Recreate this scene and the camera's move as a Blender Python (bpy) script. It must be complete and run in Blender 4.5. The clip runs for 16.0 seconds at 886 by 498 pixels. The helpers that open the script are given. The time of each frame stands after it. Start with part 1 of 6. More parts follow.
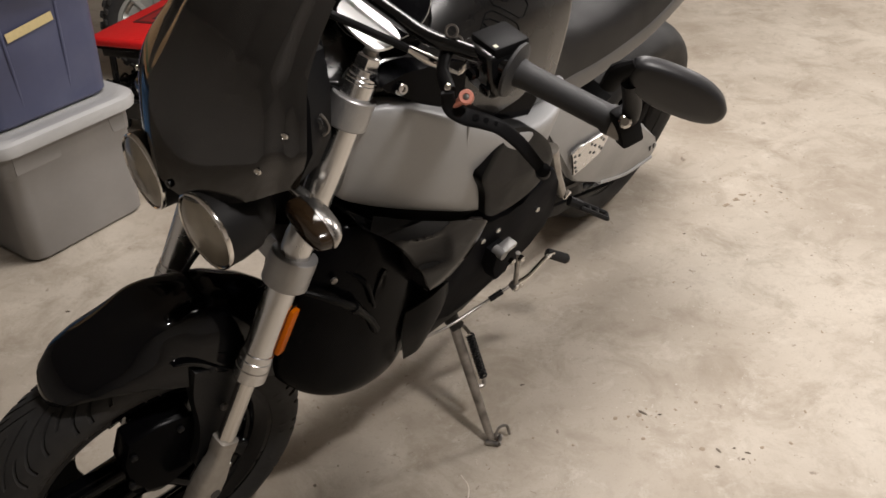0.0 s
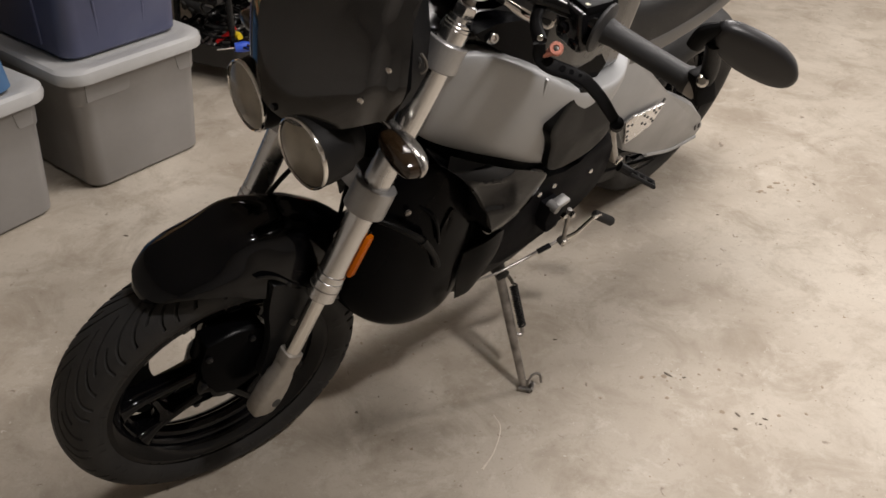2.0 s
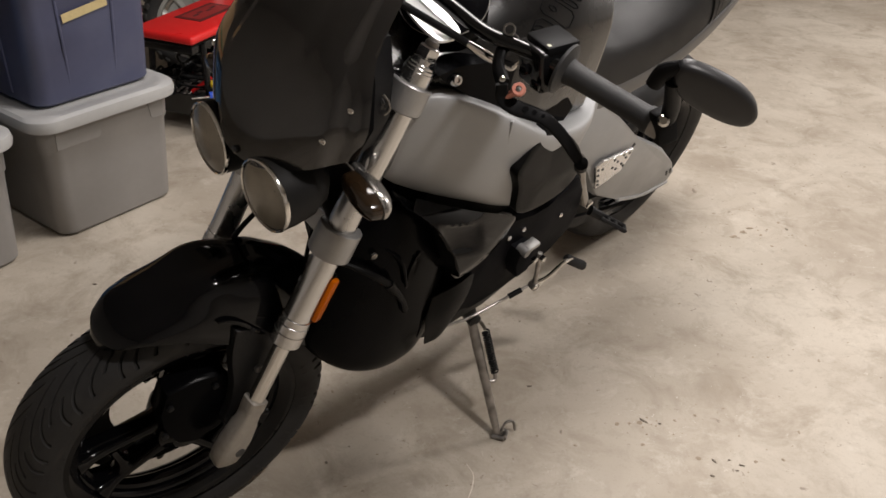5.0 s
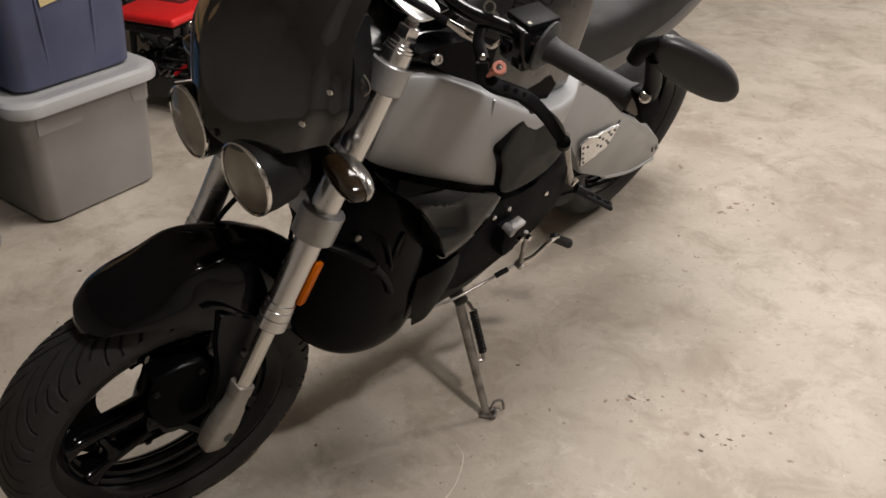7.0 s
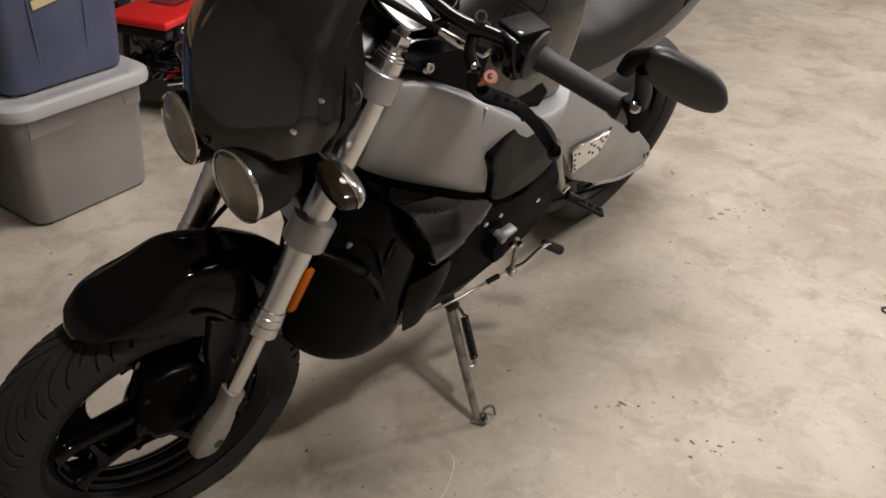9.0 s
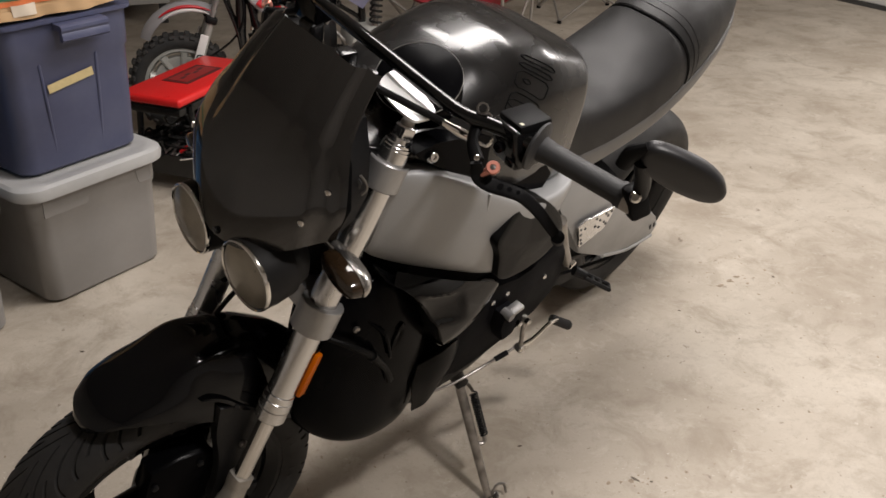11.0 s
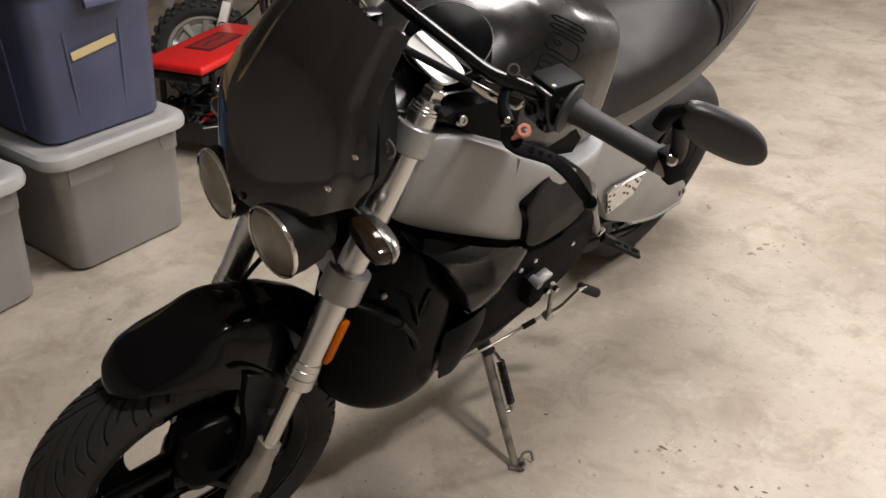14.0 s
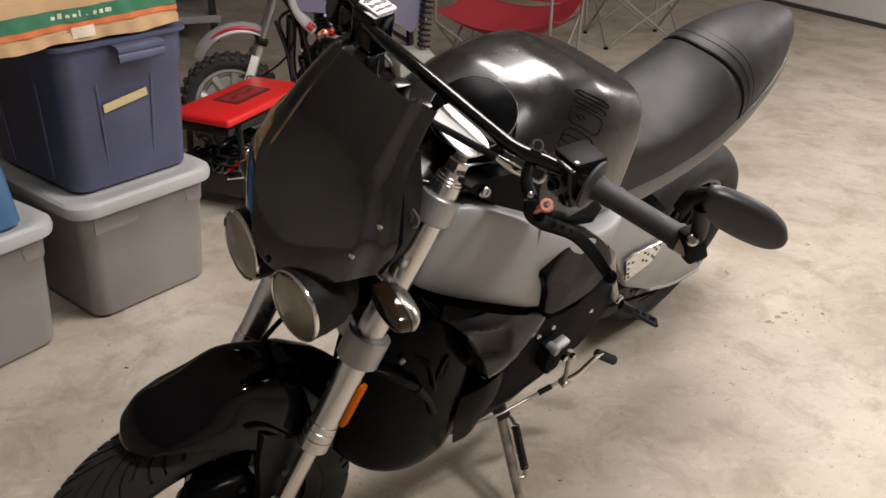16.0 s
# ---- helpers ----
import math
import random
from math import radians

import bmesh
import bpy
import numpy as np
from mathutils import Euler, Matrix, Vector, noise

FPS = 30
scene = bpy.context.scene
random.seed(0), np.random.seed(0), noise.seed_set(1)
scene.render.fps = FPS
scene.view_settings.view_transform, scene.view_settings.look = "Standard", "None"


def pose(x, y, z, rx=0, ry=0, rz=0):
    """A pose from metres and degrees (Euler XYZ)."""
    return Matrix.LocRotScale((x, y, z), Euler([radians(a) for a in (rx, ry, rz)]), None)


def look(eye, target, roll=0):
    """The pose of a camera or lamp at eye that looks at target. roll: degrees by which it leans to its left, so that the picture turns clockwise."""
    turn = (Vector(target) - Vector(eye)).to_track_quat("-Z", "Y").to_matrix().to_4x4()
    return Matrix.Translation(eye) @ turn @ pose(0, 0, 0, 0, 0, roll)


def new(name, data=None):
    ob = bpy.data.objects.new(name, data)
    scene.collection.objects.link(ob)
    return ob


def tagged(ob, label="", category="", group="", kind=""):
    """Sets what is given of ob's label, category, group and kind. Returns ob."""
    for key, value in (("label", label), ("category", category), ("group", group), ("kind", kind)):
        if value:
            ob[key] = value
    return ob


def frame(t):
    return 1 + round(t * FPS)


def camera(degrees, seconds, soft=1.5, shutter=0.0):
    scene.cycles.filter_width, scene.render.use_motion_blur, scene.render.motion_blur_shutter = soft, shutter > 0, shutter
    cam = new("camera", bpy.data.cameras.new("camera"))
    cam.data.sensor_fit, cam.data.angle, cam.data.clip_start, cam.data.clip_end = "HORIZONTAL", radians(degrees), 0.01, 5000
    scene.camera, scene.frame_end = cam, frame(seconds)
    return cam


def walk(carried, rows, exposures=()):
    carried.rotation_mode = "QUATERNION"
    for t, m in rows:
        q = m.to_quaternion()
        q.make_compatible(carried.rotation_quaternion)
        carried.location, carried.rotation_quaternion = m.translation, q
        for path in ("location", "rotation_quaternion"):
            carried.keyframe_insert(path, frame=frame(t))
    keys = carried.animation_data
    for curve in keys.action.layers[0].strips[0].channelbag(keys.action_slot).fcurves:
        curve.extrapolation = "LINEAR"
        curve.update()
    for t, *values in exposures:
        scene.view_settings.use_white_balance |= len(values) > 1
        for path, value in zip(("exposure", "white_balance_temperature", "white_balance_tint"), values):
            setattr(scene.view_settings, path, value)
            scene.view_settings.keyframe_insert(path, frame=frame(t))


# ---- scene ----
cam = camera(54.9, 16.0, soft=1.6)
PATH = [
    (0, (-0.018, 0.049, 1.404), (-0.037, 1.723, 0.309), -3.1),
    (0.5, (-0.044, 0.007, 1.439), (0.052, 1.682, 0.35), 0.7),
    (1, (-0.082, -0.062, 1.436), (-0.026, 1.601, 0.325), 1.5),
    (1.5, (-0.104, -0.082, 1.414), (-0.109, 1.578, 0.297), 1.9),
    (2, (-0.105, -0.077, 1.414), (-0.152, 1.567, 0.276), 1.4),
    (2.5, (-0.098, -0.065, 1.404), (-0.131, 1.598, 0.294), 1.7),
    (3, (-0.098, -0.063, 1.405), (-0.139, 1.63, 0.34), 1.8),
    (3.5, (-0.093, -0.069, 1.405), (-0.148, 1.646, 0.377), 1.7),
    (4, (-0.088, -0.071, 1.4), (-0.129, 1.645, 0.373), 2.0),
    (6.5, (-0.07, -0.062, 1.393), (-0.053, 1.627, 0.322), 1.1),
    (7, (-0.069, -0.062, 1.393), (-0.056, 1.623, 0.316), 1.2),
    (7.5, (-0.067, -0.059, 1.394), (-0.052, 1.627, 0.319), 1.1),
    (8, (-0.065, -0.059, 1.393), (-0.044, 1.629, 0.32), 1.1),
    (8.2, (-0.065, -0.061, 1.394), (-0.042, 1.626, 0.319), 1.1),
    (10.3, (-0.067, -0.052, 1.415), (-0.033, 1.666, 0.39), 2.8),
    (10.4, (-0.066, -0.05, 1.417), (-0.032, 1.675, 0.406), 2.7),
    (10.5, (-0.067, -0.054, 1.423), (-0.033, 1.682, 0.43), 2.4),
    (11, (-0.058, -0.051, 1.443), (-0.058, 1.707, 0.489), 0.5),
    (11.5, (-0.058, -0.053, 1.443), (-0.063, 1.706, 0.491), 0.2),
    (12, (-0.068, -0.053, 1.441), (-0.105, 1.705, 0.487), 0.3),
    (12.5, (-0.086, -0.051, 1.438), (-0.177, 1.698, 0.472), 0.0),
    (13, (-0.091, -0.05, 1.431), (-0.216, 1.676, 0.428), -0.8),
    (13.5, (-0.087, -0.046, 1.428), (-0.194, 1.676, 0.417), -0.4),
    (14, (-0.069, -0.034, 1.427), (-0.119, 1.688, 0.411), -0.4),
    (14.5, (-0.058, -0.03, 1.426), (-0.078, 1.686, 0.398), -0.4),
    (15, (-0.069, -0.028, 1.445), (-0.124, 1.726, 0.486), 0.1),
    (15.5, (-0.071, -0.032, 1.458), (-0.131, 1.745, 0.541), 0.4),
    (16, (-0.077, -0.033, 1.459), (-0.166, 1.743, 0.544), 0.8),
]
walk(cam, [(t, look(eye, target, roll)) for t, eye, target, roll in PATH],
     [(0, -0.15), (0.5, -0.36), (1.0, -0.36), (2.0, -0.22), (3.0, -0.15), (4.0, -0.18), (6.5, -0.30), (8.0, -0.30), (10.5, -0.26), (12.0, -0.10), (14.5, -0.06), (16.0, 0.0)])

# ---- light ----
scene.view_settings.exposure = 0.0
world = bpy.data.worlds.new("world")
scene.world = world
world.use_nodes = True
world.node_tree.nodes["Background"].inputs[0].default_value = (0.9, 0.85, 0.78, 1)
world.node_tree.nodes["Background"].inputs[1].default_value = 0.02


def area_lamp(name, place, width, depth, watts, colour, along=(0.856, 0.517, 0)):
    """A lamp that faces straight down, its width along the given direction."""
    data = bpy.data.lights.new(name, "AREA")
    data.shape, data.size, data.size_y, data.energy, data.color = "RECTANGLE", width, depth, watts, colour
    ob = new(name, data)
    u = Vector(along).normalized()
    ob.matrix_world = Matrix.Translation(place) @ Matrix((u, Vector((-u.y, u.x, 0)), Vector((0, 0, 1)))).transposed().to_4x4()
    return tagged(ob, kind="structure")


WARM = (1.0, 0.938, 0.905)
area_lamp("ceiling_lamp", (0.90, 0.40, 2.5), 0.26, 0.12, 45, WARM)
area_lamp("ceiling_tube_lamp", (0.52, 2.24, 2.56), 1.7, 0.70, 80, WARM)
# Unseen lamp, added to brighten the floor towards the back right.
area_lamp("far_fill_lamp", (3.2, 3.8, 2.56), 1.25, 0.50, 90, WARM)


# ---- materials ----
def material(name, colour, rough=0.5, metal=0.0, coat=0.0, grain=0.0, grain_size=60.0, bump=0.0, bump_size=200.0, spread=0.0, stains=None, stain_amount=0.3, stain_size=6.0, rough_vary=0.1, ior=1.5, coat_rough=0.06):
    """A principled surface whose colour and gloss vary at two scales, with fine relief."""
    m = bpy.data.materials.new(name)
    m.use_nodes = True
    tree = m.node_tree
    n, link = tree.nodes, tree.links.new
    b = n["Principled BSDF"]
    b.inputs["Roughness"].default_value, b.inputs["Metallic"].default_value = rough, metal
    b.inputs["Coat Weight"].default_value, b.inputs["IOR"].default_value = coat, ior
    b.inputs["Coat Roughness"].default_value = coat_rough
    co = n.new("ShaderNodeTexCoord")
    rgb = n.new("ShaderNodeRGB")
    rgb.outputs[0].default_value = (*colour, 1)
    out = rgb.outputs[0]
    if stains:
        big = n.new("ShaderNodeTexNoise")
        big.inputs["Scale"].default_value, big.inputs["Detail"].default_value = stain_size, 6
        link(co.outputs["Object"], big.inputs["Vector"])
        ramp = n.new("ShaderNodeValToRGB")
        ramp.color_ramp.elements[0].position, ramp.color_ramp.elements[1].position = 0.45, 0.7
        link(big.outputs["Fac"], ramp.inputs[0])
        amount = n.new("ShaderNodeMath")
        amount.operation = "MULTIPLY"
        amount.inputs[1].default_value = stain_amount
        link(ramp.outputs[0], amount.inputs[0])
        mix = n.new("ShaderNodeMixRGB")
        mix.inputs[2].default_value = (*stains, 1)
        link(amount.outputs[0], mix.inputs[0])
        link(out, mix.inputs[1])
        out = mix.outputs[0]
    if grain:
        fine = n.new("ShaderNodeTexNoise")
        fine.inputs["Scale"].default_value, fine.inputs["Detail"].default_value = grain_size, 8
        link(co.outputs["Object"], fine.inputs["Vector"])
        hsv = n.new("ShaderNodeHueSaturation")
        span = n.new("ShaderNodeMapRange")
        span.inputs[3].default_value, span.inputs[4].default_value = 1 - grain, 1 + grain
        link(fine.outputs["Fac"], span.inputs[0])
        link(span.outputs[0], hsv.inputs["Value"])
        link(out, hsv.inputs["Color"])
        out = hsv.outputs[0]
    link(out, b.inputs["Base Color"])
    if rough_vary:
        cloud = n.new("ShaderNodeTexNoise")
        cloud.inputs["Scale"].default_value, cloud.inputs["Detail"].default_value = 14, 5
        link(co.outputs["Object"], cloud.inputs["Vector"])
        span = n.new("ShaderNodeMapRange")
        span.inputs[1].default_value, span.inputs[2].default_value = 0.3, 0.7
        span.inputs[3].default_value, span.inputs[4].default_value = max(0.02, rough * (1 - rough_vary)), min(1, rough * (1 + rough_vary))
        link(cloud.outputs["Fac"], span.inputs[0])
        link(span.outputs[0], b.inputs["Roughness"])
    if bump:
        relief = n.new("ShaderNodeTexNoise")
        relief.inputs["Scale"].default_value, relief.inputs["Detail"].default_value = bump_size, 4
        link(co.outputs["Object"], relief.inputs["Vector"])
        bn = n.new("ShaderNodeBump")
        bn.inputs["Strength"].default_value, bn.inputs["Distance"].default_value = bump, 0.002
        link(relief.outputs["Fac"], bn.inputs["Height"])
        link(bn.outputs[0], b.inputs["Normal"])
    return m


GLOSS_BLACK = material("gloss_black_paint", (0.0025, 0.0025, 0.003), 0.075, rough_vary=0.3, grain=0.1, ior=1.34)
SCREEN_BLACK = material("flyscreen_black", (0.012, 0.0112, 0.0108), 0.09, rough_vary=0.3, ior=1.75, stains=(0.018, 0.0165, 0.0155), stain_amount=0.4, stain_size=9)
TANK_BLACK = material("satin_black_tank", (0.0035, 0.0035, 0.004), 0.26, coat=0.4, coat_rough=0.12, bump=0.02, bump_size=400, rough_vary=0.25, ior=1.44, stains=(0.009, 0.0085, 0.008), stain_amount=0.3)
SATIN_BLACK = material("satin_black_plastic", (0.006, 0.006, 0.0065), 0.24, bump=0.03, bump_size=500, rough_vary=0.2, stains=(0.012, 0.012, 0.012), stain_amount=0.3, ior=1.5)
MATT_BLACK = material("matt_black_plastic", (0.006, 0.006, 0.0065), 0.5, bump=0.12, bump_size=700, rough_vary=0.15, stains=(0.014, 0.013, 0.012), stain_amount=0.4, ior=1.17)
ENGINE_BLACK = material("black_engine_casting", (0.004, 0.004, 0.0045), 0.5, bump=0.3, bump_size=300, grain=0.3, ior=1.34)
RUBBER = material("tyre_rubber", (0.022, 0.0215, 0.0213), 0.6, bump=0.12, bump_size=350, grain=0.25, stains=(0.034, 0.032, 0.030), stain_amount=0.5, stain_size=9, ior=1.33)
GRIP = material("grip_rubber", (0.02, 0.02, 0.021), 0.6, bump=0.25, bump_size=900, grain=0.2)
FRAME_SILVER = material("silver_frame_paint", (0.335, 0.340, 0.345), 0.40, metal=0.06, grain=0.04, grain_size=300, stains=(0.29, 0.285, 0.28), stain_amount=0.35, stain_size=9, rough_vary=0.2)
ALUMINIUM = material("brushed_aluminium", (0.66, 0.655, 0.65), 0.24, metal=0.97, grain=0.05, grain_size=120, rough_vary=0.3, stains=(0.50, 0.48, 0.45), stain_amount=0.3, stain_size=12)
CAST_SILVER = material("cast_silver", (0.38, 0.375, 0.37), 0.42, metal=0.7, bump=0.2, bump_size=260, grain=0.1, stains=(0.28, 0.27, 0.26), stain_amount=0.5, stain_size=20)
CHROME = material("chrome", (0.75, 0.73, 0.70), 0.12, metal=1.0, rough_vary=0.5)
GUARD_BLACK = material("frame_guard_black", (0.005, 0.005, 0.005), 0.36, bump=0.06, bump_size=600, ior=1.15, stains=(0.010, 0.0092, 0.0085), stain_amount=0.5, stain_size=12)
SIGNAL_METAL = material("dull_chrome", (0.42, 0.405, 0.385), 0.22, metal=0.95, rough_vary=0.3, grain=0.1)
STEEL = material("worn_steel", (0.35, 0.33, 0.31), 0.38, metal=0.9, grain=0.3, grain_size=120, stains=(0.05, 0.045, 0.04), stain_amount=0.8, stain_size=30)
AMBER = material("amber_reflector", (0.48, 0.105, 0.0), 0.35, ior=1.25, bump=0.3, bump_size=450)
DARK_RED = material("dark_red_reflector", (0.09, 0.025, 0.012), 0.25, coat=0.6)
SMOKE = material("smoked_lens", (0.024, 0.014, 0.007), 0.12, coat=0.3, grain=0.5, grain_size=90)
RED_ANODISED = material("red_anodised", (0.72, 0.30, 0.23), 0.4, metal=0.5, grain=0.15)
SHELL_BLACK = material("dusty_black_lamp_shell", (0.010, 0.0098, 0.010), 0.55, bump=0.08, bump_size=500, ior=1.25, stains=(0.016, 0.015, 0.014), stain_amount=0.5, stain_size=14)
MIRROR_BLACK = material("mirror_shell_black", (0.013, 0.013, 0.0145), 0.40, bump=0.05, bump_size=500, ior=1.42, rough_vary=0.2, stains=(0.019, 0.018, 0.018), stain_amount=0.4, stain_size=14)
DULL_BLACK = material("dull_black_cover", (0.007, 0.007, 0.0085), 0.55, bump=0.1, bump_size=500, ior=1.09, stains=(0.013, 0.0125, 0.0125), stain_amount=0.4, stain_size=10)
BAR_BLACK = material("gloss_black_bar", (0.003, 0.003, 0.0032), 0.13, rough_vary=0.3, ior=1.5)
LUG_METAL = material("stained_cast_lug", (0.36, 0.335, 0.30), 0.5, metal=0.6, bump=0.3, bump_size=180, grain=0.2, stains=(0.20, 0.175, 0.15), stain_amount=0.6, stain_size=25)
# Tail paint, and the tone of the scoop's lit edge.
PANEL_GREY = material("grey_tail_and_lit_edge", (0.14, 0.138, 0.135), 0.45, metal=0.2, grain=0.05, stains=(0.10, 0.098, 0.096), stain_amount=0.4, stain_size=8)
LAMP_BOWL = material("dull_lamp_bowl", (0.66, 0.63, 0.57), 0.5, metal=0.15, grain=0.3, grain_size=26, stains=(0.30, 0.27, 0.22), stain_amount=0.6, stain_size=16)
DEEP_BLACK = material("deep_black_fairing", (0.0018, 0.0018, 0.0022), 0.2, grain=0.2, rough_vary=0.4, ior=1.10)
# Black for the shade in grooves and holes that are not cut.
VOID_BLACK = material("recess_shade_black", (0.003, 0.003, 0.0035), 0.7, grain=0.3, ior=1.15)
WHITE_LABEL = material("white_plate", (0.88, 0.88, 0.87), 0.28, grain=0.02)
SCOOP_BLACK = material("scoop_black", (0.003, 0.003, 0.0032), 0.09, rough_vary=0.4, ior=1.24)
# White of a lamp's glare, for the plate by the clocks.
GLARE_WHITE = material("glare_white_plate", (0.88, 0.88, 0.87), 0.07, coat=0.8, grain=0.02)
# Dark print, and the shade inside holes and slots that are only drawn.
INK_AND_HOLE = material("dark_ink_and_hole_shade", (0.03, 0.03, 0.03), 0.6)
SEAT_VINYL = material("seat_vinyl", (0.0155, 0.0152, 0.0154), 0.46, ior=1.33, bump=0.35, bump_size=600, grain=0.12, rough_vary=0.15, stains=(0.022, 0.0215, 0.0205), stain_amount=0.4)
GREY_BIN = material("grey_tote_plastic", (0.235, 0.225, 0.215), 0.42, bump=0.08, bump_size=400, grain=0.04, stains=(0.30, 0.285, 0.27), stain_amount=0.4, stain_size=5)
GREY_LID = material("pale_grey_lid_plastic", (0.43, 0.43, 0.425), 0.36, bump=0.06, bump_size=400, grain=0.04, stains=(0.34, 0.33, 0.32), stain_amount=0.4, stain_size=8)
NAVY_BIN = material("navy_tote_plastic", (0.066, 0.073, 0.132), 0.38, bump=0.06, bump_size=400, grain=0.06, stains=(0.105, 0.115, 0.175), stain_amount=0.4, stain_size=7)
BLUE_BIN = material("blue_tote_plastic", (0.05, 0.125, 0.25), 0.4, bump=0.06, bump_size=400, grain=0.06, stains=(0.11, 0.19, 0.31), stain_amount=0.4)
TAPE = material("masking_tape", (0.58, 0.47, 0.24), 0.7, grain=0.12, grain_size=90, bump=0.4, bump_size=250)
CARDBOARD = material("cardboard", (0.52, 0.34, 0.18), 0.8, grain=0.1, grain_size=30, bump=0.3, bump_size=60, stains=(0.42, 0.26, 0.13), stain_amount=0.4)
GREEN_INK = material("green_print", (0.035, 0.16, 0.085), 0.7, grain=0.2, bump=0.3, bump_size=60)
ORANGE_INK = material("orange_print", (0.60, 0.16, 0.05), 0.7, grain=0.2, bump=0.3, bump_size=60)
PALE_INK = material("pale_print", (0.62, 0.60, 0.48), 0.7, grain=0.2)
CLEAR_TAPE = material("clear_packing_tape", (0.72, 0.62, 0.50), 0.15, coat=0.6, bump=0.8, bump_size=40)
RED_VINYL = material("red_vinyl", (0.72, 0.018, 0.018), 0.34, bump=0.15, bump_size=200, grain=0.08, rough_vary=0.2)
RED_CLOTH = material("red_chair_cloth", (0.33, 0.022, 0.032), 0.85, bump=0.5, bump_size=700, grain=0.2)
CHAIR_TUBE = material("grey_chair_tube", (0.33, 0.31, 0.28), 0.35, metal=0.6, grain=0.1)
KNOB_RUBBER = material("knobby_rubber", (0.022, 0.022, 0.022), 0.75, bump=0.3, bump_size=200, grain=0.3, stains=(0.07, 0.06, 0.05), stain_amount=0.4)
WHEEL_GREY = material("wheel_grey", (0.42, 0.42, 0.39), 0.4, metal=0.3, grain=0.1)
FENDER_SILVER = material("fender_silver", (0.34, 0.33, 0.34), 0.35, coat=0.3, grain=0.05)
STRIPE_RED = material("stripe_red", (0.55, 0.02, 0.03), 0.35, grain=0.1)
STRIPE_WHITE = material("stripe_white", (0.75, 0.74, 0.72), 0.35, grain=0.05)
PURPLE_PLASTIC = material("lilac_plastic", (0.16, 0.155, 0.23), 0.4, grain=0.1)
ENGINE_GREY = material("grey_engine_casting", (0.30, 0.29, 0.27), 0.5, metal=0.5, bump=0.4, bump_size=200, grain=0.2)
BLUE_HANDLE = material("blue_handle", (0.03, 0.09, 0.55), 0.25, coat=0.5)
YELLOW_HANDLE = material("yellow_handle", (0.75, 0.55, 0.02), 0.35)
WALL_PAINT = material("wall_paint", (0.70, 0.67, 0.63), 0.8, grain=0.05, grain_size=12, bump=0.3, bump_size=150)
DOOR_PAINT = material("white_door_paint", (0.70, 0.69, 0.67), 0.45, grain=0.04, grain_size=20, bump=0.1, bump_size=100)
CEILING_PAINT = material("ceiling_paint", (0.40, 0.39, 0.37), 0.9, grain=0.03, bump=0.3, bump_size=120)
DARK_METAL = material("dark_shelf", (0.02, 0.019, 0.018), 0.6, grain=0.2)
BOARD_GREY = material("grey_board", (0.33, 0.32, 0.30), 0.7, grain=0.15)
FLOOR_MARK = material("floor_mark", (0.13, 0.105, 0.08), 0.75, grain=0.3, bump=0.4, bump_size=200)
FLOOR_CHALK = material("floor_pale_mark", (0.62, 0.56, 0.48), 0.8, grain=0.2)
SEAL_GREY = material("grey_door_seal", (0.06, 0.058, 0.055), 0.7, grain=0.2)
RUST_MARK = material("floor_rust_mark", (0.30, 0.24, 0.175), 0.8, grain=0.2)


def lens_glass():
    m = bpy.data.materials.new("clear_lens")
    m.use_nodes = True
    n, link = m.node_tree.nodes, m.node_tree.links.new
    b = n["Principled BSDF"]
    b.inputs["Base Color"].default_value = (0.95, 0.92, 0.86, 1)
    b.inputs["Roughness"].default_value = 0.05
    b.inputs["Transmission Weight"].default_value = 1.0
    b.inputs["IOR"].default_value = 1.3
    return m


LENS = lens_glass()


